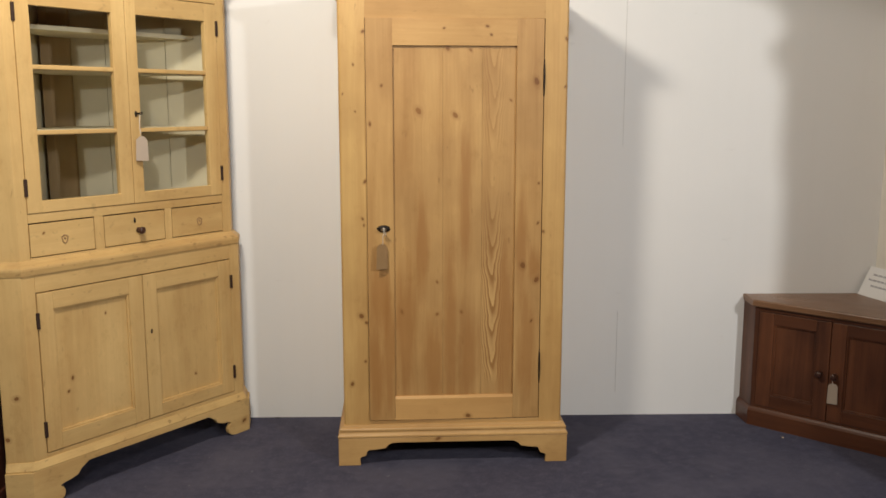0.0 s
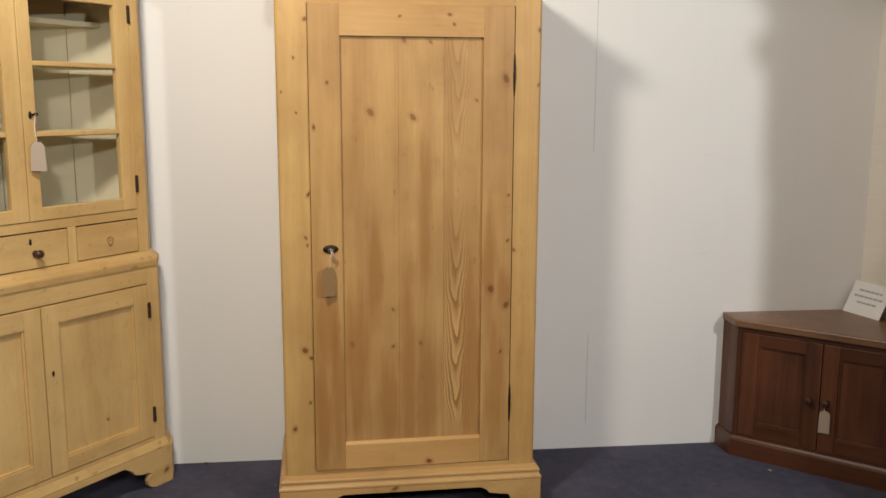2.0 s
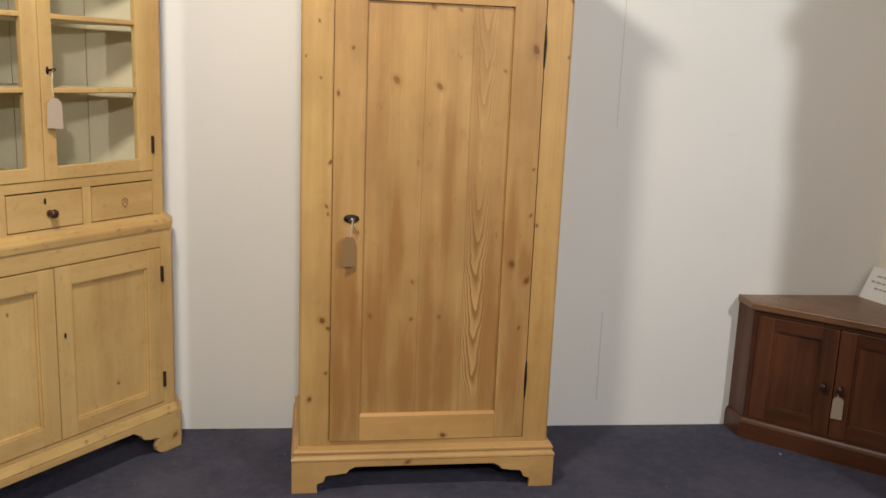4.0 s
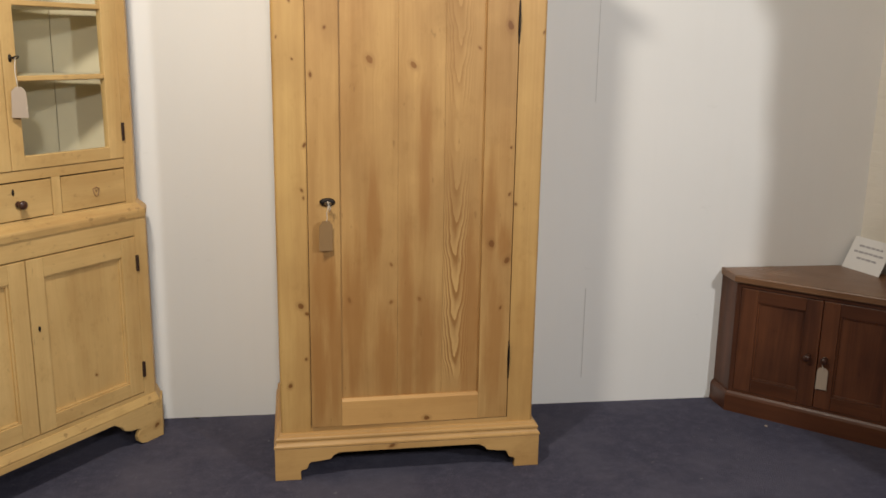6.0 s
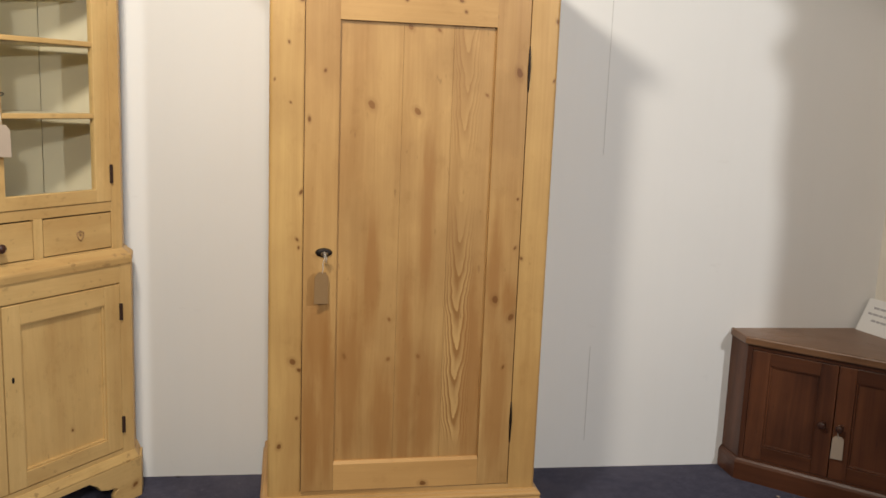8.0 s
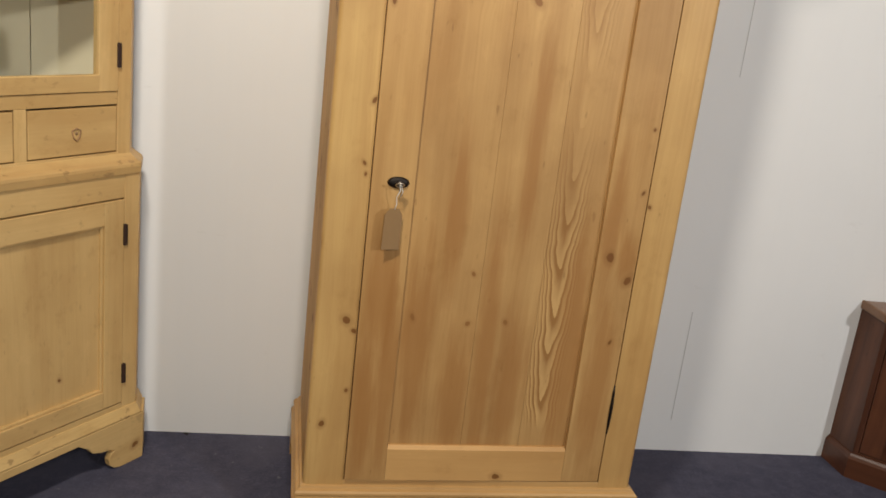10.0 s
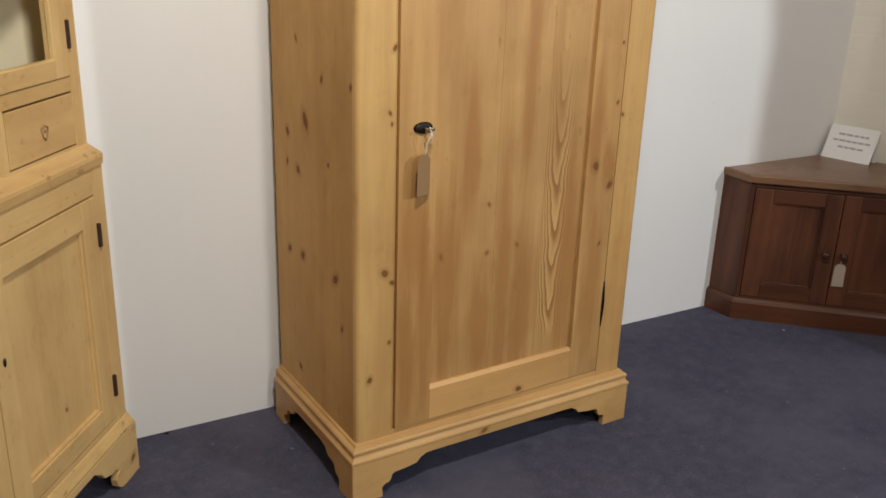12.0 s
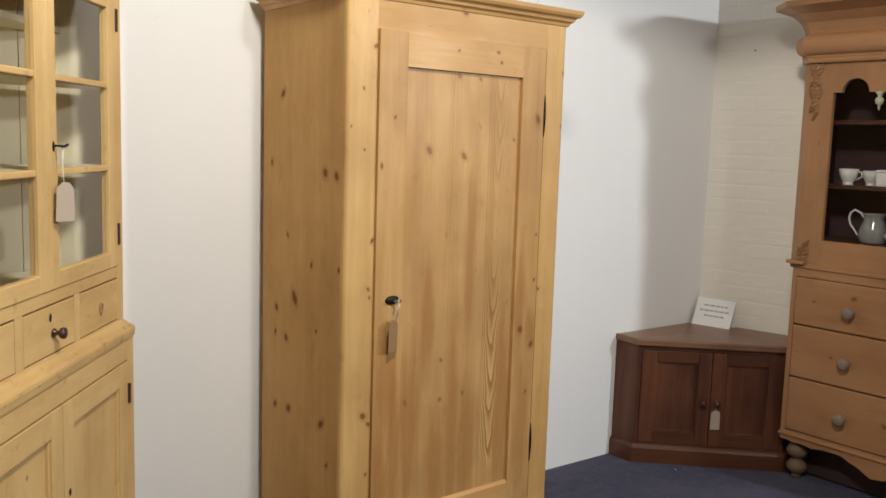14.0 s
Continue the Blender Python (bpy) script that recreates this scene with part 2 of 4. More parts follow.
# streaks here and on the panel brown mainly the door's lower half
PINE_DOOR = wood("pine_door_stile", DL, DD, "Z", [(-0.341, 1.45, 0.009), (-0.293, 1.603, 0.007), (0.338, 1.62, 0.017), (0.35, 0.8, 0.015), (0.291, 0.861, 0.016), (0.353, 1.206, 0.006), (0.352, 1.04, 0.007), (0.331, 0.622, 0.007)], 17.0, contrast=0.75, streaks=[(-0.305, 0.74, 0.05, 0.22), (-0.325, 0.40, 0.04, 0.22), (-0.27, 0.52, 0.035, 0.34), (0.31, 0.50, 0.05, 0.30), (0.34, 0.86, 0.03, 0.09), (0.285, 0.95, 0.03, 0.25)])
PINE_RAIL = wood("pine_door_rail", (0.69, 0.405, 0.150), (0.48, 0.25, 0.078), "X", [(0.208, 0.063, 0.013)], 23.0, contrast=0.55)
PINE_RAIL_TOP = wood("pine_top_rail", (0.655, 0.402, 0.152), (0.365, 0.18, 0.05), "X", [(1.838, 0.135, 0.008), (1.805, 0.151, 0.007), (1.83, -0.04, 0.006)], 29.0, contrast=0.6)
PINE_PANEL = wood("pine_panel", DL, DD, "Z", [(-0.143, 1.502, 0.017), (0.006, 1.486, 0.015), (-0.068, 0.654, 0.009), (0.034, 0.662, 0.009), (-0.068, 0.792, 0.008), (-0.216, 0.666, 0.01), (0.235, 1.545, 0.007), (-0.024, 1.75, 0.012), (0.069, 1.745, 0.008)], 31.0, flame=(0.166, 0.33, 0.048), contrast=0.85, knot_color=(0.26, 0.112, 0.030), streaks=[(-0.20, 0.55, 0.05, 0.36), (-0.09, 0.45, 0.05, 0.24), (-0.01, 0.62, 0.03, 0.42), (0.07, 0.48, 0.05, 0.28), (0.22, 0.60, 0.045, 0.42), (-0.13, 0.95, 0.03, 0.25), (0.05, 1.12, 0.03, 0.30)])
PINE_SIDE = wood("pine_side", (0.69, 0.445, 0.178), (0.41, 0.228, 0.074), "S", [(0.305, 0.994, 0.0240), (0.125, 0.605, 0.0192), (0.34, 0.604, 0.0168), (0.436, 0.596, 0.0144), (0.43, 0.943, 0.0144), (0.361, 0.848, 0.0156), (0.437, 0.856, 0.0108), (0.196, 1.12, 0.0120), (0.03, 1.124, 0.0096), (0.356, 1.203, 0.0096), (0.118, 1.422, 0.0192), (0.052, 1.415, 0.0168), (0.086, 0.477, 0.0108), (0.162, 0.906, 0.0084), (0.395, 1.676, 0.0168), (0.471, 1.443, 0.0132), (0.375, 0.24, 0.0120)], 41.0, rough=0.6, gloss=0.15, contrast=0.6, knot_color=(0.175, 0.066, 0.014))
PINE_BASE = wood("pine_base", (0.66, 0.412, 0.160), (0.38, 0.195, 0.062), "X", [(0.114, -0.066, 0.012), (0.07, 0.2, 0.006)], 47.0, contrast=0.55)
# pale stripped pine of the tall corner cupboard
PL, PD = (0.74, 0.52, 0.225), (0.49, 0.29, 0.10)
PALE_V = wood("pale_pine", PL, PD, "Z", [(-0.33, 0.47, 0.009), (-0.35, 0.42, 0.008), (-0.55, 0.44, 0.01), (-0.58, 0.28, 0.01), (0.26, 0.34, 0.007), (0.47, 0.06, 0.015), (-0.17, 0.7, 0.006)], 53.0, contrast=0.75, rough=0.55, wear=0.1)
PALE_H = wood("pale_pine_cross", PL, PD, "X", [(0.055, 0.505, 0.014), (1.05, -0.4, 0.006)], 59.0, contrast=0.75, rough=0.55, wear=0.3)
PALE_WORN = wood("pale_pine_worn", (0.74, 0.52, 0.21), (0.42, 0.235, 0.085), "X", [], 61.0, contrast=1.0, rough=0.5, wear=0.6)
CORNER_BOARD = wood("brown_corner_board", (0.50, 0.38, 0.22), (0.30, 0.20, 0.10), "Z", [], 97.0, rough=0.6, contrast=0.8)
CREAM = plain("cream_painted_boards", (0.70, 0.63, 0.45), 0.6, 0, 0.1, 14, 0.15)
# oak of the low corner cupboard and the dresser's pine
OAK_V = wood("brown_oak", (0.178, 0.064, 0.027), (0.036, 0.0115, 0.006), "Z", [], 67.0, rough=0.38, contrast=1.35)
OAK_H = wood("brown_oak_cross", (0.140, 0.050, 0.021), (0.042, 0.0138, 0.0066), "X", [], 71.0, rough=0.33, contrast=1.2)
# same oak as the fronts; light reflected off the top is painted in
OAK_TOP = wood("oak_top_painted_sheen", (0.27, 0.145, 0.075), (0.15, 0.072, 0.035), "X", [], 72.0, rough=0.3, contrast=0.8)
DRES_V = wood("dresser_pine", (0.47, 0.255, 0.115), (0.28, 0.128, 0.05), "Z", [], 73.0, contrast=0.7)
DRES_H = wood("dresser_pine_cross", (0.47, 0.25, 0.115), (0.29, 0.13, 0.05), "X", [(0.90, 0.30, 0.014), (0.86, 0.12, 0.008), (0.62, 0.22, 0.008), (0.37, 0.48, 0.014)], 79.0, contrast=0.7)
DRES_PALE = wood("worn_carved_pine", (0.56, 0.36, 0.19), (0.25, 0.12, 0.05), "Z", [], 81.0, contrast=1.2)
DARK_WOOD = wood("dark_mahogany", (0.09, 0.028, 0.016), (0.04, 0.012, 0.008), "Z", [], 83.0, rough=0.35)
AUBERGINE = plain("dark_aubergine_paint", (0.042, 0.017, 0.022), 0.6)
# near-black that puts the shade of closed insides into colour
INNER_SHADE = plain("painted_inner_shade", (0.035, 0.018, 0.014), 0.7)
IRON = plain("black_iron", (0.03, 0.024, 0.02), 0.5, 0.8, 0.3, 80, 0.3)
RUST = plain("rusty_iron", (0.05, 0.026, 0.018), 0.6, 0.4, 0.4, 80, 0.4)
BRASS = plain("aged_steel", (0.45, 0.40, 0.33), 0.35, 1.0, 0.2, 90, 0.1)
BROWN_KNOB = plain("dark_turned_knob", (0.055, 0.022, 0.014), 0.3)
DROP_WOOD = plain("pale_worn_drop", (0.50, 0.46, 0.30), 0.35, 0, 0.25, 60, 0.1)
GREY_KNOB = wood("grey_turned_knob", (0.29, 0.215, 0.15), (0.16, 0.11, 0.07), "Z", [], 89.0, rough=0.5)
FOOT = wood("dull_turned_foot", (0.23, 0.15, 0.085), (0.10, 0.06, 0.032), "Z", [], 91.0, rough=0.55)
KRAFT = plain("kraft_card", (0.28, 0.165, 0.068), 0.8, 0, 0.1, 60)
BUFF = plain("buff_card", (0.42, 0.335, 0.26), 0.8, 0, 0.06, 60)
WHITE_CARD = plain("white_card", (0.80, 0.79, 0.77), 0.7, 0, 0.03, 60)
INK = plain("grey_ink", (0.40, 0.39, 0.40), 0.8)
STRING = plain("cotton_string", (0.75, 0.70, 0.60), 0.9)
CHINA = plain("glazed_china", (0.72, 0.68, 0.64), 0.15, 0, 0.05, 40, 0.02)
SPRIGGED = plain("grey_sprigged_china", (0.23, 0.225, 0.205), 0.15, 0, 0.55, 55, 0.02)
SCAR = plain("wood_scar", (0.33, 0.19, 0.085), 0.7)
CARPET = carpet()
GLASS = glazing()
WALL = wall_paint("white_wall_board", (0.83, 0.822, 0.795))
BRICK_PAINT = wall_paint("white_brick_paint", (0.83, 0.785, 0.69), 0.35, 5.0)
CEILING = plain("ceiling_paint", (0.55, 0.52, 0.48), 0.8, 0, 0.05, 8)

# ---- mesh helpers ----


def box(bm, x0, x1, y0, y1, z0, z1, bev=0.002, mat=0):
    m = Matrix.LocRotScale(((x0 + x1) / 2, (y0 + y1) / 2, (z0 + z1) / 2), None, (abs(x1 - x0), abs(y1 - y0), abs(z1 - z0)))
    made = bmesh.ops.create_cube(bm, size=1.0, matrix=m)["verts"]
    faces = {f for v in made for f in v.link_faces}
    if bev:
        res = bmesh.ops.bevel(bm, geom=list({e for v in made for e in v.link_edges}), offset=bev, segments=2, affect="EDGES", profile=0.5, clamp_overlap=True)
        faces = {f for f in faces if f.is_valid} | set(res["faces"])
    for f in faces:
        f.material_index = mat
    return bm


def prism(bm, pts, axis, a, b, bev=0.0):
    """A flat outline pushed from a to b along an axis; the outline's two coordinates are the other axes in order."""
    def at(p, h):
        return {"x": (h, p[0], p[1]), "y": (p[0], h, p[1]), "z": (p[0], p[1], h)}[axis]
    lo, hi = [bm.verts.new(at(p, a)) for p in pts], [bm.verts.new(at(p, b)) for p in pts]
    n = len(pts)
    fs = [bm.faces.new(lo), bm.faces.new(list(reversed(hi)))]
    fs += [bm.faces.new((lo[i], hi[i], hi[(i + 1) % n], lo[(i + 1) % n])) for i in range(n)]
    bmesh.ops.recalc_face_normals(bm, faces=fs)
    if bev:
        bmesh.ops.bevel(bm, geom=list({e for f in fs[:2] for e in f.edges}), offset=bev, segments=2, affect="EDGES", profile=0.5, clamp_overlap=True)
    return bm


def frame_ring(bm, x0, x1, gx0, gx1, z0, z1, g0, g1, y0, y1):
    """A door frame of two stiles and two rails in one piece; the rails take the second material."""
    xs, zs = (x0, gx0, gx1, x1), (z0, g0, g1, z1)
    v = {(i, k, j): bm.verts.new((xs[i], (y0, y1)[j], zs[k])) for i in range(4) for k in range(4) for j in range(2)}
    for i in range(3):
        for k in range(3):
            if (i, k) == (1, 1):
                continue
            for j in range(2):
                f = bm.faces.new([v[i, k, j], v[i + 1, k, j], v[i + 1, k + 1, j], v[i, k + 1, j]])
                f.material_index = 1 if i == 1 else 0
    for lo, hi in ((0, 3), (1, 2)):
        loop = [(i, lo) for i in range(lo, hi)] + [(hi, k) for k in range(lo, hi)] + [(i, hi) for i in range(hi, lo, -1)] + [(lo, k) for k in range(hi, lo, -1)]
        for a, b in zip(loop, loop[1:] + loop[:1]):
            bm.faces.new([v[a + (0,)], v[b + (0,)], v[b + (1,)], v[a + (1,)]])
    bmesh.ops.recalc_face_normals(bm, faces=bm.faces[:])
    sharp = [e for e in bm.edges if len(e.link_faces) == 2 and e.calc_face_angle(0) > 1.0]
    bmesh.ops.bevel(bm, geom=sharp, offset=0.002, segments=2, affect="EDGES", profile=0.5)
    return bm


def sweep(bm, path, profile):
    """A moulding: profile points (out, z) carried along an open path in plan, mitred at its corners; out is to the right of the way."""
    n, rows = len(path), []
    way = [(Vector(path[i + 1]) - Vector(path[i])).normalized() for i in range(n - 1)]
    for i, p in enumerate(path):
        a, b = way[max(0, i - 1)], way[min(n - 2, i)]
        na, nb = Vector((a.y, -a.x)), Vector((b.y, -b.x))
        m = (na + nb).normalized()
        m = m / max(0.3, m.dot(na))
        rows.append([bm.verts.new((p[0] + m.x * o, p[1] + m.y * o, z)) for o, z in profile])
    k = len(profile)
    fs = []
    for i in range(n - 1):
        for j in range(k):
            fs.append(bm.faces.new((rows[i][j], rows[i + 1][j], rows[i + 1][(j + 1) % k], rows[i][(j + 1) % k])))
    fs += [bm.faces.new(rows[0]), bm.faces.new(list(reversed(rows[-1])))]
    bmesh.ops.recalc_face_normals(bm, faces=fs)
    return bm


def turned(bm, outline, m=None, seg=24):
    """A body of revolution about z from (radius, height) points."""
    rows = [[bm.verts.new((r * math.cos(2 * math.pi * k / seg), r * math.sin(2 * math.pi * k / seg), z)) for k in range(seg)] for r, z in outline]
    fs = []
    for a, b in zip(rows, rows[1:]):
        fs += [bm.faces.new((a[k], a[(k + 1) % seg], b[(k + 1) % seg], b[k])) for k in range(seg)]
    fs += [bm.faces.new(list(reversed(rows[0]))), bm.faces.new(rows[-1])]
    for f in fs:
        f.smooth = True
    if m is not None:
        bmesh.ops.transform(bm, matrix=m, verts=[v for r in rows for v in r])
    return bm


def tube(bm, pts, r, seg=8):
    rows, q, last = [], None, None
    for i, p in enumerate(pts):
        d = (Vector(pts[min(i + 1, len(pts) - 1)]) - Vector(pts[max(i - 1, 0)])).normalized()
        q = d.to_track_quat("Z", "Y") if q is None else last.rotation_difference(d) @ q
        last = d
        rad = r[i] if isinstance(r, (list, tuple)) else r
        rows.append([bm.verts.new(Vector(p) + q @ Vector((rad * math.cos(2 * math.pi * k / seg), rad * math.sin(2 * math.pi * k / seg), 0))) for k in range(seg)])
    for a, b in zip(rows, rows[1:]):
        for k in range(seg):
            bm.faces.new((a[k], a[(k + 1) % seg], b[(k + 1) % seg], b[k])).smooth = True
    bm.faces.new(list(reversed(rows[0])))
    bm.faces.new(rows[-1])
    return bm


def part(name, bm, material, parent=None, label="", m=None):
    mesh = bpy.data.meshes.new(name)
    bm.to_mesh(mesh)
    bm.free()
    for mt in material if isinstance(material, (list, tuple)) else (material,):
        mesh.materials.append(mt)
    ob = new(name, mesh)
    if parent is not None:
        ob.parent = parent
    if m is not None:
        ob.matrix_basis = m
    if label:
        tagged(ob, label)
    return ob


def thing(name, m, label, category, group=""):
    ob = new(name)
    ob.empty_display_size = 0.1
    ob.matrix_basis = m
    return tagged(ob, label, category, group)


B = bmesh.new

# ---- the setting ----
SLOPE = -0.0312


def back_y(x):
    return 4.244 + SLOPE * x


def right_x(y):
    return 2.40 + 0.22 * (4.169 - y)


floor = tagged(part("floor", box(B(), -5.0, 5.0, -4.0, 5.0, -0.1, 0.0, 0), CARPET), "dark blue-grey carpet floor, lightly worn", "floor", kind="structure")
wall_north = part("wall_north", box(B(), -4.6, 3.0, 0.0, 0.12, 0.0, 3.45, 0), WALL, m=pose(0, 4.244, 0, 0, 0, math.degrees(math.atan(SLOPE))))
tagged(wall_north, "white painted board wall with a vertical seam", "wall", kind="structure")
SEAM = plain("seam_shadow_line", (0.56, 0.55, 0.52), 0.8)
for z0, z1, half in ((1.33, 3.4, 0.0008), (0.12, 0.53, 0.0011)):
    part("seam_strip", box(B(), 1.139 - half, 1.139 + half, -0.0015, 0.002, z0, z1, 0), SEAM, wall_north)
EAST = math.degrees(math.atan2(-1, 0.22))
wall_east = part("wall_east", box(B(), -0.1, 8.0, -0.0170, 0.14, 0.0, 3.45, 0), BRICK_PAINT, m=pose(2.40, 4.169, 0, 0, 0, EAST) @ pose(0, 0.018, 0))
tagged(wall_east, "white painted brick wall", "wall", kind="structure")
wall_west = tagged(part("wall_west", box(B(), -4.62, -4.5, -3.6, 4.5, 0.0, 3.45, 0), WALL), "white painted wall", "wall", kind="structure")
wall_south = tagged(part("wall_south", box(B(), -4.62, 4.6, -3.72, -3.6, 0.0, 3.45, 0), WALL), "white painted wall", "wall", kind="structure")
ceiling = tagged(part("ceiling", box(B(), -4.8, 4.8, -3.8, 4.8, 3.45, 3.55, 0), CEILING), "plain off-white ceiling", "ceiling", kind="structure")

# ---- single-door pine wardrobe ----


def bracket_outline(w, h, foot, reach):
    """Half of a bracket plinth's lower edge, from the outer corner inward."""
    steps = [(-0.002, 0.030), (0.004, 0.037), (0.020, 0.041), (0.026, 0.050), (0.028, 0.060), (0.036, 0.067), (0.066, 0.069)]
    return [(-w, 0), (-w + foot, 0)] + [(-w + foot + x, z) for x, z in steps] + [(-w + reach - 0.030, 0.075), (-w + reach - 0.020, 0.088), (-w + reach, h), (-w + reach + 0.03, h + 0.001)]


def plinth_board(w, top, h, foot, reach):
    left = bracket_outline(w, h, foot, reach)
    return left + [(-x, z) for x, z in reversed(left)] + [(w, top), (-w, top)]


def ogee(w, h):
    """A base moulding from the plinth's face back to the body, as (out, z)."""
    return [(-0.004, 0), (w * 0.84, 0), (w * 0.95, h * 0.07), (w, h * 0.19), (w * 0.97, h * 0.31), (w * 0.86, h * 0.40), (w * 0.64, h * 0.46), (w * 0.57, h * 0.58), (w * 0.49, h * 0.72), (w * 0.33, h * 0.87), (w * 0.10, h), (-0.004, h)]


def wardrobe():
    o = thing("wardrobe", pose(0.297, 3.665, 0), "tall honey pine wardrobe with one panelled door, barely ajar", "wardrobe")
    W, D = 0.467, 0.535
    part("side_panel", box(B(), -W, -W + 0.022, 0.022, D, 0.12, 1.97, 0.002), PINE_SIDE, o)
    part("side_panel", box(B(), W - 0.022, W, 0.022, D, 0.12, 1.97, 0.002), PINE_SIDE, o)
    part("back_panel", box(B(), -W + 0.022, W - 0.022, D - 0.012, D - 0.002, 0.12, 1.96, 0), PINE_SIDE, o)
    rnd = [(-W + 0.013 - 0.013 * math.cos(radians(q)), 0.013 - 0.013 * math.sin(radians(q))) for q in range(0, 91, 10)]
    part("front_stile", prism(B(), [(-W, 0.022)] + rnd + [(-0.358, 0), (-0.358, 0.022)], "z", 0.13, 1.97), PINE_STILE_L, o)
    part("front_stile", prism(B(), [(W, 0.022)] + [(-x, y) for x, y in rnd] + [(0.370, 0), (0.370, 0.022)], "z", 0.13, 1.97), PINE_STILE_R, o)
    part("frieze", box(B(), -0.358, 0.370, 0.0, 0.022, 1.8698, 1.97, 0.0003), PINE_FRIEZE, o)
    part("bottom_rail", box(B(), -0.358, 0.370, 0.0005, 0.022, 0.13, 0.191, 0.0008), PINE_BASE, o)
    # added black sheet: paints the shade seen through the door gap
    part("inner_shade_sheet", box(B(), -0.38, 0.39, 0.03, 0.034, 0.15, 1.93, 0), INNER_SHADE, o)
    path = [(-W, D), (-W, 0), (W, 0), (W, D)]
    prof = [(-0.004, 1.955), (0.004, 1.958), (0.008, 1.968), (0.018, 1.974), (0.021, 1.984), (0.034, 1.990), (0.040, 1.999), (0.042, 2.012), (-0.004, 2.012)]
    part("cornice", sweep(B(), path, [(a, z) for a, z in prof]), PINE_BASE, o)
    part("top_board", box(B(), -W, W, 0, D, 1.99, 2.010, 0), PINE_SIDE, o)
    part("base_moulding", sweep(B(), path, [(-0.004, 0.122), (0.023, 0.122), (0.0265, 0.126), (0.026, 0.132), (0.021, 0.137), (0.018, 0.142), (0.017, 0.148), (0.020, 0.152), (0.020, 0.158), (0.016, 0.163), (0.008, 0.166), (0.006, 0.172), (-0.004, 0.175)]), PINE_BASE, o)
    bm = prism(B(), plinth_board(W + 0.024, 0.122, 0.098, 0.093, 0.230), "y", -0.024, -0.002, 0.002)
    part("plinth", bm, PINE_BASE, o)
    side = [(x + 0.266, z) for x, z in plinth_board(0.268, 0.122, 0.094, 0.067, 0.177)]
    part("plinth", prism(B(), side, "x", -W - 0.024, -W - 0.002, 0.002), PINE_BASE, o)
    part("plinth", prism(B(), side, "x", W + 0.002, W + 0.024, 0.002), PINE_BASE, o)
    # the door, a little proud at the lock side
    x0, x1, z0, z1 = -0.3560, 0.3665, 0.195, 1.8694
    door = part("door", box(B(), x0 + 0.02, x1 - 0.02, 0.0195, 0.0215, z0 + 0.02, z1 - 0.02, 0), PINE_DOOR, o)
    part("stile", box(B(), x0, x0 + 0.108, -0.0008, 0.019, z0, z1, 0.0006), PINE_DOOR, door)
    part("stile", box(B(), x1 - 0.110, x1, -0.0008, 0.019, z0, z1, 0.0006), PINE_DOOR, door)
    bm = prism(B(), [(-0.0006, z0), (-0.0006, 0.288), (0.007, 0.298), (0.019, 0.298), (0.019, z0)], "x", x0 + 0.1085, x1 - 0.1105)
    part("bottom_rail", bm, PINE_RAIL, door, "paler replaced bottom rail")
    part("top_rail", box(B(), x0 + 0.108, x1 - 0.110, -0.0008, 0.019, 1.762, z1, 0.0002), PINE_RAIL_TOP, door)
    edges = [x0 + 0.108, -0.045, 0.118, x1 - 0.110]
    for a, b in zip(edges, edges[1:]):
        part("panel_board", box(B(), a + 0.0002, b - 0.0002, 0.0120, 0.019, 0.297, 1.762, 0.0006), PINE_PANEL, door)
    door.matrix_basis = pose(x1, 0, 0) @ pose(0, 0, 0, 0, 0, 0.75) @ pose(-x1, 0, 0)
    for z in (1.634, 0.421):
        bm = B()
        tube(bm, [(0.368, -0.001, z - 0.074), (0.368, -0.002, z - 0.05), (0.368, -0.0035, z - 0.012), (0.368, -0.0035, z + 0.012), (0.368, -0.002, z + 0.05), (0.368, -0.001, z + 0.074)], [0.002, 0.0034, 0.0044, 0.0044, 0.0034, 0.002], 10)
        part("hinge", bm, IRON, door, "black iron hinge barrel")
    bm = turned(B(), [(0.001, 0.006), (0.012, 0.006), (0.02, 0.0045), (0.024, 0.0)], pose(-0.290, -0.003, 1.022, 90) @ Matrix.Diagonal((1.15, 0.62, 1, 1)))
    esc = part("escutcheon", bm, IRON, door, "oval black iron escutcheon")
    bm = tube(B(), [(-0.290, -0.004, 1.022), (-0.290, -0.032, 1.022)], 0.0032)
    ringpts = [(-0.290 + 0.010 * math.cos(a), -0.036 - 0.009 * math.sin(a), 1.022 + 0.006 * math.sin(a)) for a in [k * math.pi / 8 for k in range(17)]]
    tube(bm, ringpts, 0.0022, 6)
    part("key", bm, BRASS, door, "small steel key in the lock")
    tag = thing("price_tag", pose(0.007, 3.6564, 1.022), "brown card tag on white string hanging from the key", "tag")
    string = tube(B(), [(0.0, -0.034, 0.008), (0.002, -0.04, -0.012), (-0.004, -0.03, -0.03), (-0.002, -0.024, -0.050), (-0.006, -0.020, -0.070)], 0.0014, 6)
    tube(string, [(0.002, -0.038, 0.004), (0.009, -0.034, -0.016), (0.004, -0.03, -0.03)], 0.0012, 6)
    part("string", string, STRING, tag)
    card = [(-0.036, -0.166), (0.013, -0.168), (0.014, -0.078), (0.003, -0.062), (-0.021, -0.061), (-0.034, -0.076)]
    part("card", prism(B(), [(x + 0.003, z) for x, z in card], "y", -0.0005, 0.0005), KRAFT, tag, m=pose(0.0, -0.020, 0, 0, 0, 20))


wardrobe()

# ---- panelled doors for the two corner cupboards ----


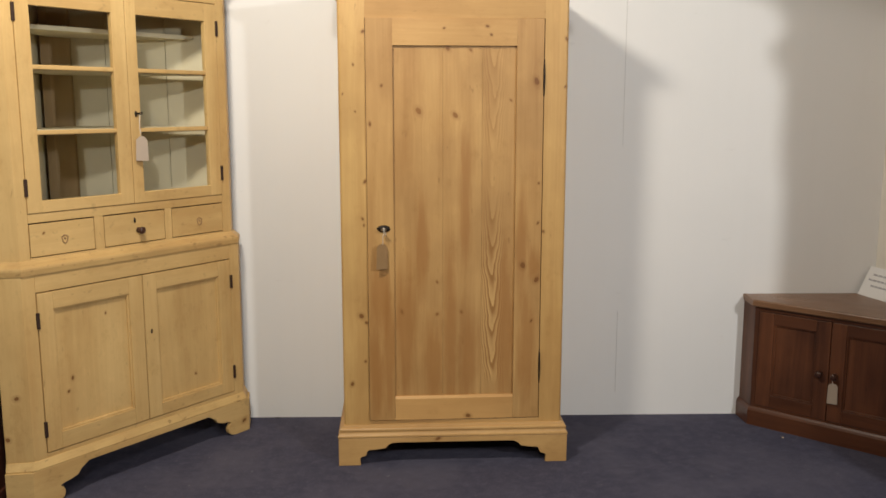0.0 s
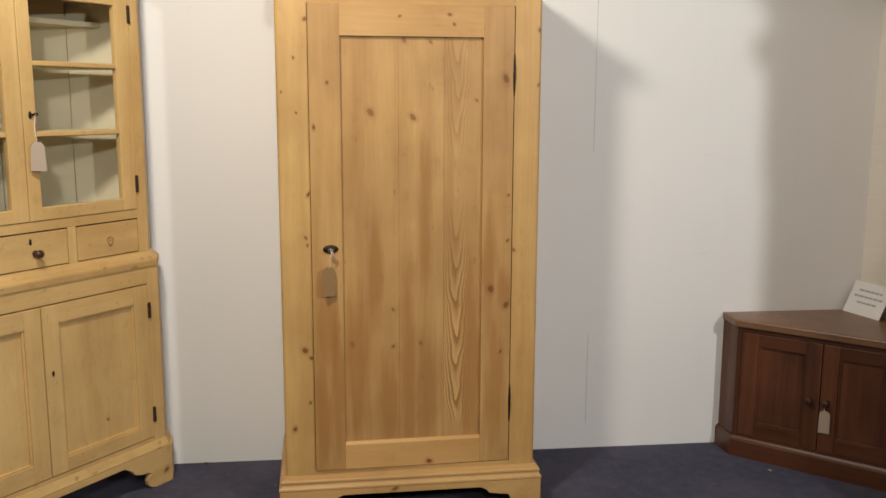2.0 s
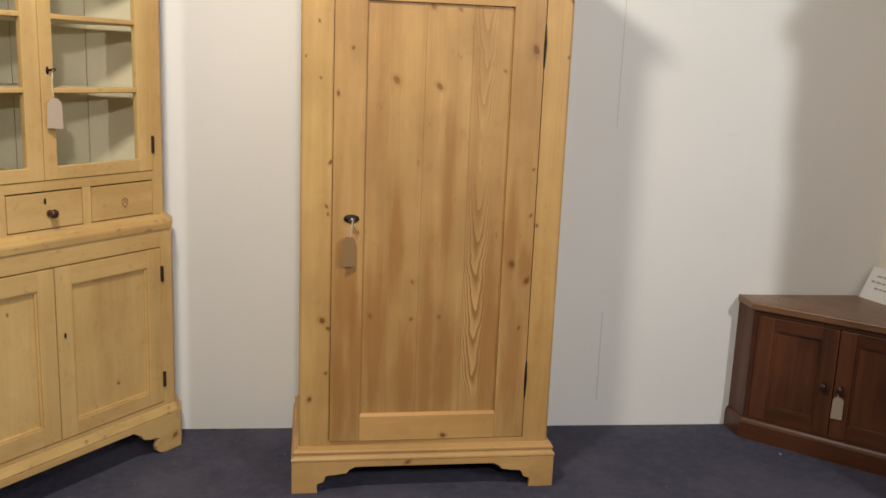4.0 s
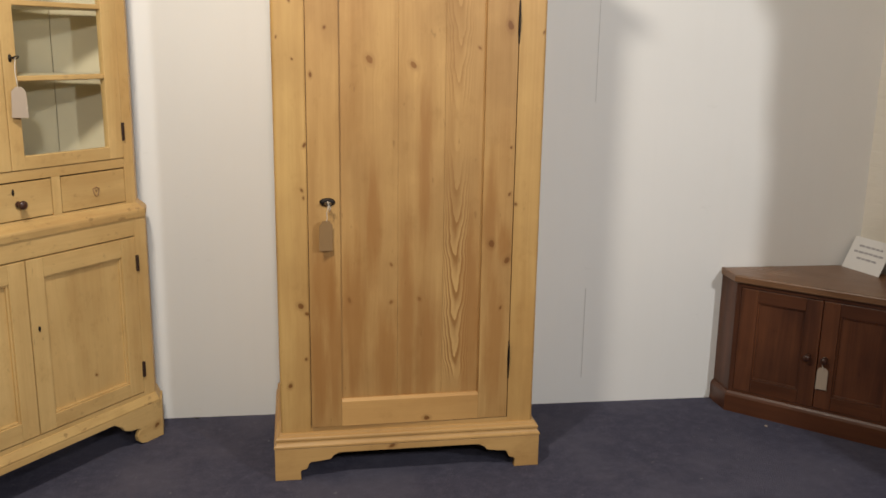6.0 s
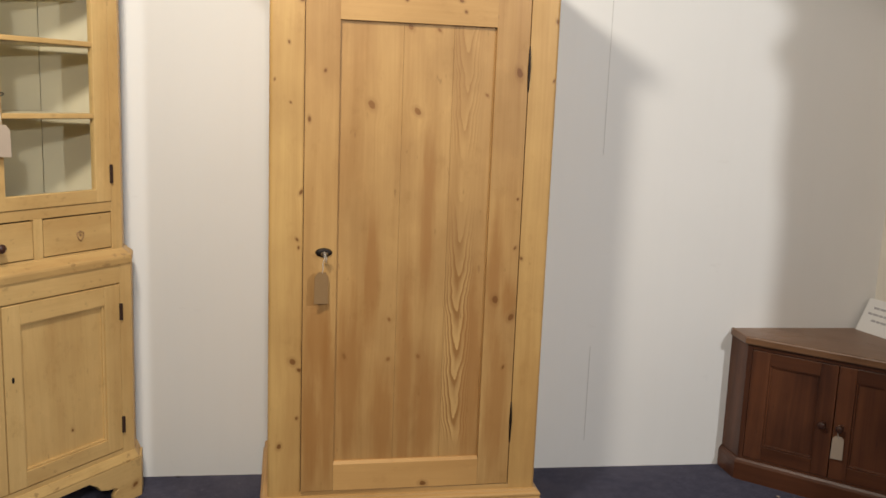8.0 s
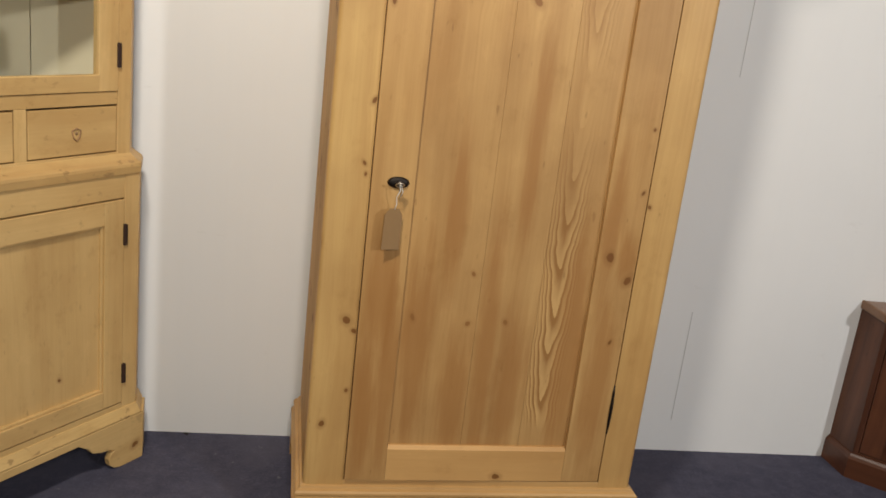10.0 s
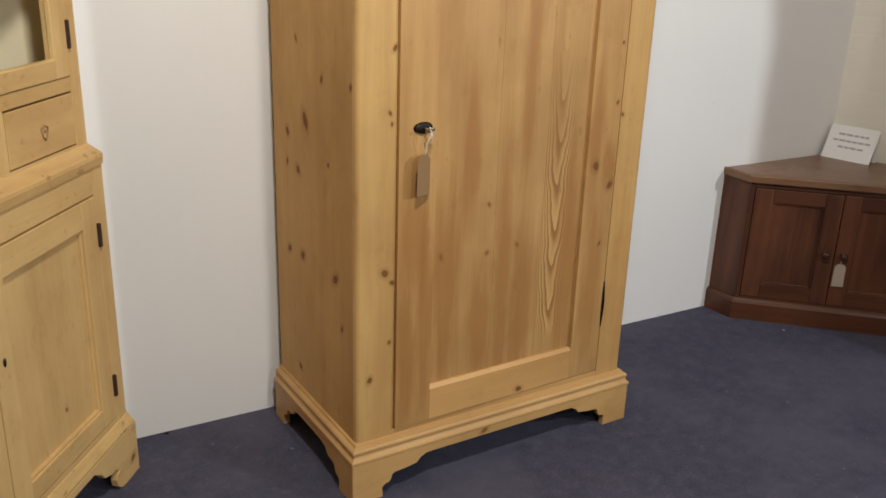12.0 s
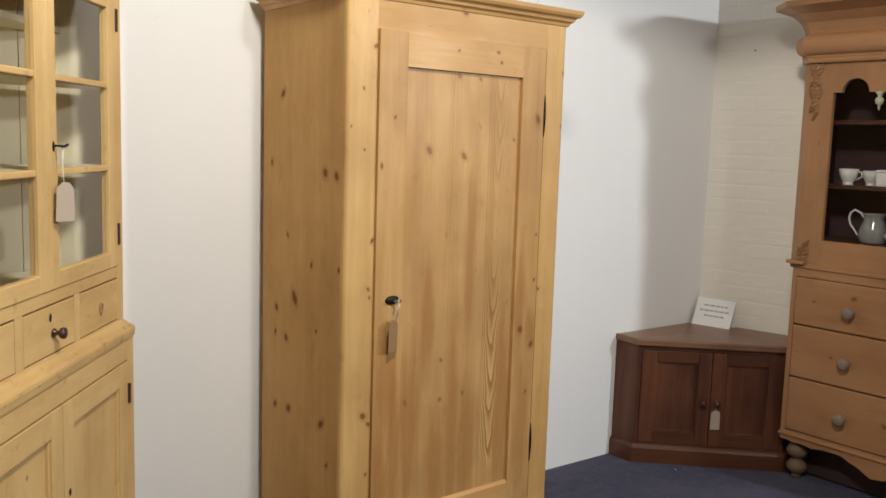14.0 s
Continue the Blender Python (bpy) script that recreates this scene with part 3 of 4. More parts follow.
def framed_door(parent, x0, x1, z0, z1, px0, px1, pz0, pz1, mv, mh, mp, y=-0.002, recess=0.015):
    door = part("door", box(B(), px0 - 0.01, px1 + 0.01, y + recess, y + recess + 0.008, pz0 - 0.01, pz1 + 0.01, 0), mp, parent)
    part("stile", box(B(), x0, px0, y, y + 0.022, z0, z1, 0.0015), mv, door)
    part("stile", box(B(), px1, x1, y, y + 0.022, z0, z1, 0.0015), mv, door)
    part("rail", box(B(), px0 + 0.0004, px1 - 0.0004, y + 0.0003, y + 0.0217, z0, pz0, 0.0015), mh, door)
    part("rail", box(B(), px0 + 0.0004, px1 - 0.0004, y + 0.0003, y + 0.0217, pz1, z1, 0.0015), mh, door)
    bm = B()
    prof = 0.008
    for a, b in ((px0, px0 + prof), (px1 - prof, px1)):
        box(bm, a, b, y + 0.006, y + recess + 0.001, pz0, pz1, 0.002)
    for a, b in ((pz0, pz0 + prof), (pz1 - prof, pz1)):
        box(bm, px0 + prof, px1 - prof, y + 0.0062, y + recess + 0.001, a, b, 0.002)
    part("moulding", bm, mv, door)
    return door


def butt_hinge(parent, x, z, h, y=-0.005):
    part("hinge", box(B(), x - 0.006, x + 0.006, y - 0.004, y + 0.006, z - h / 2, z + h / 2, 0.002), RUST, parent, "rusty iron butt hinge")


def round_knob(parent, x, z, y, r, mat, label, stem=0.025):
    bm = turned(B(), [(r * 0.75, 0), (r * 0.72, 0.004), (r * 0.42, 0.008), (r * 0.40, stem * 0.6), (r * 0.85, stem * 0.8), (r, stem * 1.05), (r * 0.92, stem * 1.28), (r * 0.5, stem * 1.42), (0.001, stem * 1.45)], pose(x, y, z, 90))
    return part("knob", bm, mat, parent, label)


# ---- tall corner cupboard ----


def corner_cupboard():
    o = thing("corner_cupboard", pose(-0.9955, 3.697, 0, 0, 0, 51), "tall pale stripped pine corner cupboard with glazed doors above three drawers", "cupboard")
    U, L, R = 0.503, 0.518, 0.070
    back = 0.024

    def shell(h, r):
        return [(-h - r, r), (-h, 0), (h, 0), (h + r, r)]

    # lower carcass
    part("side_return", prism(B(), [(-L, 0.0), (-L - R, R), (-L - R + 0.014, R + 0.014), (-L + 0.01, 0.022)], "z", 0.10, 0.905, 0), PALE_V, o)
    part("side_return", prism(B(), [(L, 0.0), (L + R, R), (L + R - 0.014, R + 0.014), (L - 0.01, 0.022)], "z", 0.10, 0.905, 0), PALE_V, o)
    for a, b in ((-L, -0.463), (0.467, L)):
        part("stile", box(B(), a, b, 0, 0.022, 0.15, 0.905, 0.003), PALE_V, o)
    part("rail", box(B(), -0.463, 0.467, 0.0004, 0.022, 0.834, 0.905, 0.001), PALE_H, o)
    part("rail", box(B(), -0.463, 0.467, 0.0004, 0.022, 0.15, 0.203, 0.001), PALE_H, o)
    # no real lining, a black sheet as shade in the door gaps
    part("gap_shade_sheet", box(B(), -0.47, 0.47, 0.03, 0.034, 0.16, 0.9, 0), INNER_SHADE, o)
    framed_door(o, -0.460, -0.0025, 0.207, 0.829, -0.398, -0.067, 0.272, 0.762, PALE_V, PALE_H, PALE_V)
    right = framed_door(o, 0.0025, 0.464, 0.207, 0.829, 0.066, 0.398, 0.260, 0.762, PALE_V, PALE_H, PALE_V)
    part("keyhole", turned(B(), [(0.0045, 0.0), (0.0045, 0.0012)], pose(0.030, -0.0042, 0.585, 90) @ Matrix.Diagonal((1, 2.2, 1, 1)), 12), IRON, right)
    for x in (-0.463, 0.467):
        for z in (0.727, 0.300):
            butt_hinge(o, x, z, 0.062)
    # plinth on bracket feet
    half = 0.535
    half_foot = [(-half, 0), (-half + 0.085, 0), (-half + 0.108, 0.006), (-half + 0.124, 0.021), (-half + 0.128, 0.041), (-half + 0.119, 0.057), (-half + 0.106, 0.064), (-half + 0.125, 0.072), (-half + 0.155, 0.076), (-half + 0.185, 0.086), (-half + 0.20, 0.105), (-half + 0.235, 0.128)]
    outline = half_foot + [(-x, z) for x, z in reversed(half_foot)] + [(half, 0.152), (-half, 0.152)]
    part("plinth", prism(B(), outline, "y", -0.016, 0.004, 0.002), PALE_H, o)
    for sgn in (-1, 1):
        m = pose(sgn * half, -0.016, 0, 0, 0, 45 * sgn + (180 if sgn < 0 else 0))
        out = [(0.0, 0), (0.0, 0.152), (0.10, 0.152), (0.10, 0)]
        if sgn > 0:
            part("plinth_return", prism(B(), out, "y", 0.0, 0.018, 0.001), PALE_H, o, m=m)
        else:
            part("plinth_return", prism(B(), out, "y", -0.018, 0.0, 0.001), PALE_H, o, m=m)
    part("base_moulding", sweep(B(), shell(L, R), [(-0.004, 0.152), (0.015, 0.152), (0.016, 0.158), (0.013, 0.164), (0.003, 0.186), (-0.004, 0.188)]), PALE_WORN, o)
    part("ledge_moulding", sweep(B(), shell(L - 0.004, R), [(-0.06, 0.902), (0.0055, 0.902), (0.0065, 0.912), (0.0075, 0.922), (0.0060, 0.929), (0.0015, 0.934), (-0.006, 0.939), (-0.020, 0.950), (-0.026, 0.956), (-0.06, 0.957)]), PALE_WORN, o)
    # upper carcass, set back
    y = back
    def ring(h):
        return [(-h - R, y + R), (-h, y), (h, y), (h + R, y + R)]
    for s_ in (-1, 1):
        pts = [(s_ * U, y), (s_ * (U + R), y + R), (s_ * (U + R - 0.014), y + R + 0.014), (s_ * (U - 0.01), y + 0.022)]
        part("side_return", prism(B(), pts, "z", 0.94, 2.1, 0), PALE_V, o)
    for a, b in ((-U, -0.458), (0.459, U)):
        part("stile", box(B(), a, b, y, y + 0.022, 0.94, 2.1, 0.003), PALE_V, o)
    part("rail", box(B(), -0.458, 0.459, y + 0.0004, y + 0.022, 1.092, 1.126, 0.001), PALE_H, o)
    part("rail", box(B(), -0.458, 0.459, y + 0.0004, y + 0.022, 0.94, 0.960, 0.001), PALE_H, o)
    part("frieze", box(B(), -0.458, 0.459, y + 0.0004, y + 0.022, 1.962, 2.1, 0.001), PALE_H, o)
    for a, b in ((-0.186, -0.146), (0.146, 0.180)):
        part("divider", box(B(), a, b, y + 0.0006, y + 0.022, 0.960, 1.092, 0.001), PALE_V, o)
    part("cornice", sweep(B(), ring(U), [(-0.004, 2.06), (0.008, 2.065), (0.02, 2.09), (0.05, 2.12), (0.062, 2.13), (0.064, 2.155), (-0.004, 2.155)]), PALE_H, o)
    part("top_board", prism(B(), [(-U, y), (U, y), (U + R, y + R), (0, 0.63), (-U - R, y + R)], "z", 2.10, 2.12, 0), PALE_H, o)
    # drawers
    for k, (a, b) in enumerate(((-0.4545, -0.1895), (-0.1425, 0.1425), (0.1835, 0.4555))):
        d = part("drawer", box(B(), a, b, y + 0.0005, y + 0.02, 0.9640, 1.0865, 0.0015), PALE_H, o)
        mid = (a + b) / 2
        if k == 1:
            round_knob(d, mid + 0.012, 1.016, y - 0.001, 0.0155, BROWN_KNOB, "dark turned wooden knob", 0.024)
            part("keyhole", turned(B(), [(0.0045, 0.0), (0.0045, 0.0014)], pose(mid - 0.004, y - 0.0012, 1.058, 90) @ Matrix.Diagonal((1, 2.4, 1, 1)), 12), IRON, d)
        else:
            scar = [(-0.016, 0.012), (0.0, 0.02), (0.016, 0.012), (0.010, -0.010), (0.0, -0.02), (-0.010, -0.010)]
            bm = tube(B(), [(mid + 0.006 + 0.85 * px, y - 0.0012, 1.018 + 0.85 * pz) for px, pz in scar + scar[:1]], 0.0022, 6)
            turned(bm, [(0.004, 0), (0.004, 0.001)], pose(mid + 0.006, y - 0.001, 1.022, 90), 10)
            part("knob_scar", bm, SCAR, d, "round mark left by a lost knob")
    # black sheet added as painted shade round the drawers
    part("drawer_shade_sheet", box(B(), -0.47, 0.47, y + 0.03, y + 0.034, 0.94, 1.12, 0), INNER_SHADE, o)
    # boarded inside, two wings that meet in the corner
    for s_ in (-1, 1):
        ax, ay, bx, by = s_ * (U + R - 0.012), y + R, 0.0, y + 0.60
        ln = math.hypot(bx - ax, by - ay)
        n_boards = 3
        for i in range(n_boards):
            f0, f1 = i / n_boards, (i + 1) / n_boards
            p0 = (ax + (bx - ax) * f0, ay + (by - ay) * f0)
            p1 = (ax + (bx - ax) * (f1 - 0.003), ay + (by - ay) * (f1 - 0.003))
            nx, ny = s_ * 0.7071 * 0.012, 0.7071 * 0.012
            part("back_board", prism(B(), [p0, p1, (p1[0] + nx, p1[1] + ny), (p0[0] + nx, p0[1] + ny)], "z", 0.97, 2.1, 0), CREAM, o)
        # unseen black backing added so that the board joints read dark
        dark = [(ax + s_ * 0.012, ay + 0.012), (bx, by + 0.017), (bx, by + 0.03), (ax + s_ * 0.022, ay + 0.022)]
        part("backing", prism(B(), dark, "z", 0.97, 2.1, 0), INNER_SHADE, o)
    # a narrow board across the inner corner, browner than the wings
    part("corner_board", prism(B(), [(-0.034, y + 0.500), (0.062, y + 0.500), (0.085, y + 0.520), (-0.060, y + 0.520)], "z", 0.97, 2.1, 0), CORNER_BOARD, o, "narrow brown corner board")
    for z, setback in ((1.120, 0.022), (1.432, 0.021), (1.672, 0.021), (1.832, 0.16)):
        h = U - 0.03
        pts = [(-h, y + setback), (h, y + setback), (min(h, 0.57 - setback * 0.2), y + R * 0.9 + setback * 0.8), (0.058, y + 0.497), (-0.030, y + 0.497), (-min(h, 0.57 - setback * 0.2), y + R * 0.9 + setback * 0.8)]
        part("shelf", prism(B(), pts, "z", z - 0.018, z, 0), CREAM, o)
    # glazed doors, three panes each
    for a, b, ga, gb in ((-0.457, -0.0015, -0.398, -0.062), (0.0015, 0.457, 0.050, 0.394)):
        z0, z1, g0, g1 = 1.128, 1.958, 1.172, 1.884
        yy = y - 0.004
        door = part("glazed_door", frame_ring(B(), a, b, ga, gb, z0, z1, g0, g1, yy, yy + 0.024), [PALE_V, PALE_H], o)
        for z in (1.425, 1.664):
            part("glazing_bar", box(B(), ga, gb, yy + 0.002, yy + 0.022, z - 0.0085, z + 0.0085, 0.003), PALE_H, door)
        for c0, c1 in ((g0, 1.4165), (1.4335, 1.6555), (1.6725, g1)):
            pane = part("pane", box(B(), ga, gb, yy + 0.011, yy + 0.013, c0, c1, 0), GLASS, door)
            pane.visible_shadow = False
        if a > 0:
            bm = turned(B(), [(0.006, 0.0), (0.006, 0.0015)], pose(0.027, yy - 0.0002, 1.490, 90) @ Matrix.Diagonal((1, 2.2, 1, 1)), 12)
            tube(bm, [(0.027, yy, 1.492), (0.027, yy - 0.024, 1.492)], 0.003)
            tube(bm, [(0.027 + 0.009 * math.cos(q), yy - 0.03 - 0.007 * math.sin(q), 1.492 + 0.005 * math.sin(q)) for q in [k * math.pi / 6 for k in range(13)]], 0.002, 6)
            part("key", bm, IRON, door, "small dark key in the lock")
    for x in (-0.459, 0.4585):
        for z in (1.856, 1.224):
            butt_hinge(o, x, z, 0.066, y - 0.005)
    # its price tag
    base = o.matrix_basis
    tag = thing("price_tag", base @ pose(0.027, back - 0.004, 1.49), "buff card tag on string hanging from the cupboard key", "tag")
    part("string", tube(B(), [(0.0, -0.026, 0.0), (-0.001, -0.022, -0.04), (0.001, -0.023, -0.07), (0.002, -0.025, -0.096)], 0.0013, 6), STRING, tag)
    part("card", prism(B(), [(-0.025, -0.188), (0.025, -0.189), (0.023, -0.106), (0.012, -0.090), (-0.007, -0.089), (-0.021, -0.104)], "y", -0.0005, 0.0005), BUFF, tag, m=pose(0.001, -0.027, 0, 0, 0, -42))


corner_cupboard()

# ---- low corner cupboard ----


def low_cupboard():
    o = thing("low_corner_cupboard", pose(2.0135, 3.8015, 0, 0, 0, -45), "low brown oak corner cupboard with two panelled doors", "cupboard")
    H, R = 0.355, 0.098
    for s_ in (-1, 1):
        pts = [(s_ * H, 0), (s_ * (H + R), R), (s_ * (H + R - 0.014), R + 0.014), (s_ * (H - 0.01), 0.022)]
        part("side_return", prism(B(), pts, "z", 0.02, 0.582, 0), OAK_V, o)
    part("stile", box(B(), -H, -0.335, 0, 0.022, 0.05, 0.582, 0.003), OAK_V, o)
    part("stile", box(B(), 0.335, H, 0, 0.022, 0.05, 0.582, 0.003), OAK_V, o)
    part("rail", box(B(), -0.335, 0.335, 0.0004, 0.022, 0.564, 0.582, 0.001), OAK_H, o)
    part("rail", box(B(), -0.335, 0.335, 0.0004, 0.022, 0.05, 0.098, 0.001), OAK_H, o)
    # black sheet standing in for shade behind these doors
    part("gap_shade_sheet", box(B(), -0.34, 0.34, 0.03, 0.034, 0.05, 0.58, 0), INNER_SHADE, o)
    left = framed_door(o, -0.333, -0.002, 0.101, 0.561, -0.262, -0.066, 0.160, 0.507, OAK_V, OAK_H, OAK_V, recess=0.014)
    right = framed_door(o, 0.002, 0.333, 0.101, 0.561, 0.066, 0.262, 0.160, 0.507, OAK_V, OAK_H, OAK_V, recess=0.014)
    round_knob(left, -0.037, 0.318, -0.004, 0.015, BROWN_KNOB, "dark turned wooden knob")
    round_knob(right, 0.030, 0.318, -0.004, 0.015, BROWN_KNOB, "dark turned wooden knob")
    path = [(-H - R, R), (-H, 0), (H, 0), (H + R, R)]
    part("plinth", sweep(B(), path, [(-0.01, 0.0), (0.014, 0.0), (0.014, 0.072), (0.010, 0.082), (0.004, 0.090), (-0.01, 0.092)]), OAK_H, o)
    inv = o.matrix_basis.inverted()
    plan = [inv @ Vector((x, y, 0)) for x, y in ((1.772, 4.183), (2.392, 4.163), (2.492, 3.70))]
    T = 0.017
    front = [(H + R * 0.93 + T, R * 0.93), (H + T * 0.4, -T), (-H - T * 0.4, -T), (-H - R * 0.98 - T * 0.6, R)]
    part("top", prism(B(), [(p.x, p.y) for p in plan] + front, "z", 0.583, 0.616, 0.006), OAK_TOP, o)
    tag = thing("price_tag", o.matrix_basis @ pose(0.030, -0.004, 0.318), "buff card tag hanging from the cupboard knob", "tag")
    part("string", tube(B(), [(-0.004, -0.018, 0.014), (-0.008, -0.02, -0.01), (-0.004, -0.016, -0.03), (-0.002, -0.012, -0.042)], 0.0013, 6), STRING, tag)
    part("card", prism(B(), [(-0.026, -0.13), (0.019, -0.128), (0.018, -0.046), (0.008, -0.034), (-0.014, -0.034), (-0.024, -0.046)], "y", -0.012, -0.011), BUFF, tag)


low_cupboard()


def notice_card():
    """A folded tent card that leans back a little."""
    o = thing("notice_card", pose(2.325, 4.040, 0.616, 0, 0, -79), "white folded card with three printed lines on the oak top", "card")
    h, w, lean = 0.150, 0.104, 26
    front = part("front_leaf", box(B(), -w, w, -0.0008, 0, 0, h, 0), WHITE_CARD, o, m=pose(0, 0, 0.0, -lean, 0, 0))
    part("rear_leaf", box(B(), -w, w, 0, 0.0008, 0, h * math.cos(radians(lean)) - 0.001, 0), WHITE_CARD, o, m=pose(0, h * math.sin(radians(lean)) - 0.001, 0))
    for z, x0, x1 in ((0.112, -0.062, 0.066), (0.084, -0.078, 0.080), (0.056, -0.048, 0.060)):
        x = x0
        while x < x1:
            n = 0.012 + 0.02 * random.random()
            part("printed_bar", box(B(), x, min(x + n, x1), -0.0016, -0.001, z - 0.0045, z + 0.0045, 0), INK, front)
            x += n + 0.005
    return o


notice_card()

# ---- pine dresser ----


def arc(cx, cz, r, a0, a1, n=12):
    return [(cx + r * math.cos(radians(a0 + (a1 - a0) * k / n)), cz + r * math.sin(radians(a0 + (a1 - a0) * k / n))) for k in range(n + 1)]


def carving(leaves, half, low, high):
    """Carved foliage in one relief: pointed leaves (x, z, half width, half length, turn) with a raised rib and side veins, cut round their outline."""
    bm = B()
    nx, nz = 30, int(30 * (high - low) / (2 * half))
    grid = {}
    for i in range(nx + 1):
        for k in range(nz + 1):
            x, z = -half + 2 * half * i / nx, low + (high - low) * k / nz
            h = -0.004
            for cx, cz, rw, rl, turn in leaves:
                c, s_ = math.cos(radians(turn)), math.sin(radians(turn))
                u, v = ((x - cx) * c + (z - cz) * s_) / rw, (-(x - cx) * s_ + (z - cz) * c) / rl
                if abs(v) < 1:
                    edge = (1 - v * v) ** 0.8
                    if abs(u) < edge:
                        f = 1 - abs(u) / edge
                        h = max(h, 0.020 * f ** 0.45 * (1 - 0.45 * v * v) + 0.004 * math.cos(11 * v - 3.2 * abs(u)) - (0.007 if 0.1 < abs(u) < 0.24 else 0))
            grid[i, k] = (bm.verts.new((x, -h, z)), h)
    for i in range(nx):
        for k in range(nz):
            quad = [grid[i, k], grid[i + 1, k], grid[i + 1, k + 1], grid[i, k + 1]]
            if max(q[1] for q in quad) > -0.003:
                bm.faces.new([q[0] for q in quad])
    bmesh.ops.delete(bm, geom=[v for v in bm.verts if not v.link_faces], context="VERTS")
    return bm


DROP = ((0.0, 0.100, 0.024, 0.036, 0), (-0.019, 0.106, 0.014, 0.030, 28), (0.019, 0.106, 0.014, 0.030, -28), (0.0, 0.062, 0.013, 0.024, 0), (0.012, 0.044, 0.012, 0.022, 40), (-0.012, 0.044, 0.012, 0.022, -40), (0.0, 0.012, 0.024, 0.034, 0), (-0.017, 0.0, 0.012, 0.030, 20), (0.018, -0.006, 0.012, 0.030, -20), (0.002, -0.040, 0.017, 0.034, 8), (-0.010, -0.066, 0.011, 0.026, -18), (0.012, -0.074, 0.010, 0.028, 14), (0.004, -0.104, 0.008, 0.028, -24))
CORBEL = ((0.0, -0.028, 0.030, 0.024, 90), (-0.011, 0.002, 0.017, 0.036, 16), (0.012, 0.006, 0.015, 0.036, -14), (0.004, 0.036, 0.012, 0.030, -10), (0.014, 0.054, 0.009, 0.024, -30))


def dresser():
    o = thing("dresser", pose(2.2, 3.535, 0, 0, 0, -90), "tall orange pine dresser with glazed top and three long drawers", "dresser")
    W, D = 1.14, 0.32
    part("carcass", box(B(), 0, W, 0.02, D, 0.205, 1.005, 0.003), DRES_V, o)
    part("front_edge", box(B(), 0, 0.024, 0, 0.021, 0.205, 1.005, 0.002), DRES_V, o)
    part("front_edge", box(B(), W - 0.024, W, 0, 0.021, 0.205, 1.005, 0.002), DRES_V, o)
    for z0, z1 in ((0.205, 0.236), (0.966, 1.005)):
        part("rail", box(B(), 0.024, W - 0.024, 0.0004, 0.021, z0, z1, 0.001), DRES_H, o)
    for z0, z1, kz in ((0.240, 0.490, 0.352), (0.497, 0.738, 0.608), (0.745, 0.962, 0.835)):
        d = part("drawer", box(B(), 0.027, W - 0.027, -0.006, 0.02, z0, z1, 0.005), DRES_H, o)
        for x in (0.29, W - 0.29):
            round_knob(d, x, kz, -0.006, 0.028, GREY_KNOB, "grey turned wooden knob", 0.028)
        part("keyhole", turned(B(), [(0.005, 0), (0.005, 0.001)], pose(W / 2, -0.0062, z1 - 0.05, 90) @ Matrix.Diagonal((1, 2, 1, 1)), 12), IRON, d)
    low = [(0.0, 0.207), (0.0, 0.188)]
    knots = ((0.0, 0.186), (0.09, 0.183), (0.17, 0.178), (0.25, 0.188), (0.31, 0.18), (0.38, 0.151), (0.44, 0.122), (0.49, 0.127), (0.53, 0.155), (0.57, 0.168))
    n = 72
    for k in range(n + 1):
        x = 0.01 + (W - 0.02) * k / n
        low.append((x, float(np.interp(min(x, W - x), [p[0] for p in knots], [p[1] for p in knots])) + 0.002 * math.sin(70 * x)))
    low += [(W, 0.188), (W, 0.207)]
    part("apron", prism(B(), low, "y", 0.0, 0.02, 0.001), DRES_H, o, "wavy shaped apron")
    part("edge_moulding", sweep(B(), [(0, D), (0, 0), (W, 0), (W, D)], [(-0.002, 0.205), (0.005, 0.207), (0.008, 0.214), (0.005, 0.222), (-0.002, 0.226)]), DRES_H, o)
    for x in (0.066, W - 0.066):
        for y in (0.055, D - 0.055):
            bm = turned(B(), [(0.020, 0.0), (0.024, 0.012), (0.022, 0.022), (0.034, 0.030), (0.046, 0.048), (0.046, 0.062), (0.034, 0.082), (0.025, 0.090), (0.025, 0.100), (0.040, 0.108), (0.050, 0.126), (0.049, 0.142), (0.038, 0.160), (0.030, 0.168), (0.032, 0.206)], pose(x, y, 0))
            part("foot", bm, FOOT, o, "dark turned bun foot")
    # black board added under the carcass to stand for the deep shade there
    part("under_shade_board", box(B(), 0.01, W - 0.01, 0.125, 0.140, 0.012, 0.206, 0), INNER_SHADE, o)
    # glazed top with canted corners
    c = 0.045
    part("ledge", box(B(), -0.012, W + 0.012, -0.008, D, 1.005, 1.025, 0.004), DRES_H, o)
    for s0, s1 in ((0.0, 1.0), (W, -1.0)):
        s0 -= s1 * 0.038
        pts = [(s0, c), (s0 + s1 * c, 0.004), (s0 + s1 * 0.161, 0.004), (s0 + s1 * 0.161, 0.026), (s0 + s1 * 0.06, 0.026), (s0 + s1 * 0.02, c + 0.01), (s0 + s1 * 0.02, D), (s0, D)]
        part("corner_post", prism(B(), pts, "z", 1.025, 1.935, 0), DRES_V, o)
        # carved drop and corbel on the canted corner
        for zz, hh, names in ((1.80, 0.26, "carved_drop"), (1.065, 0.10, "carved_corbel")):
            bm = carving(DROP, 0.040, -0.136, 0.142) if hh > 0.2 else carving(CORBEL, 0.040, -0.060, 0.082)
            bmesh.ops.transform(bm, matrix=pose(s0 + s1 * 0.078, 0.004, zz), verts=bm.verts[:])
            part(names, bm, DRES_PALE, o, "paler carved leaf ornament")
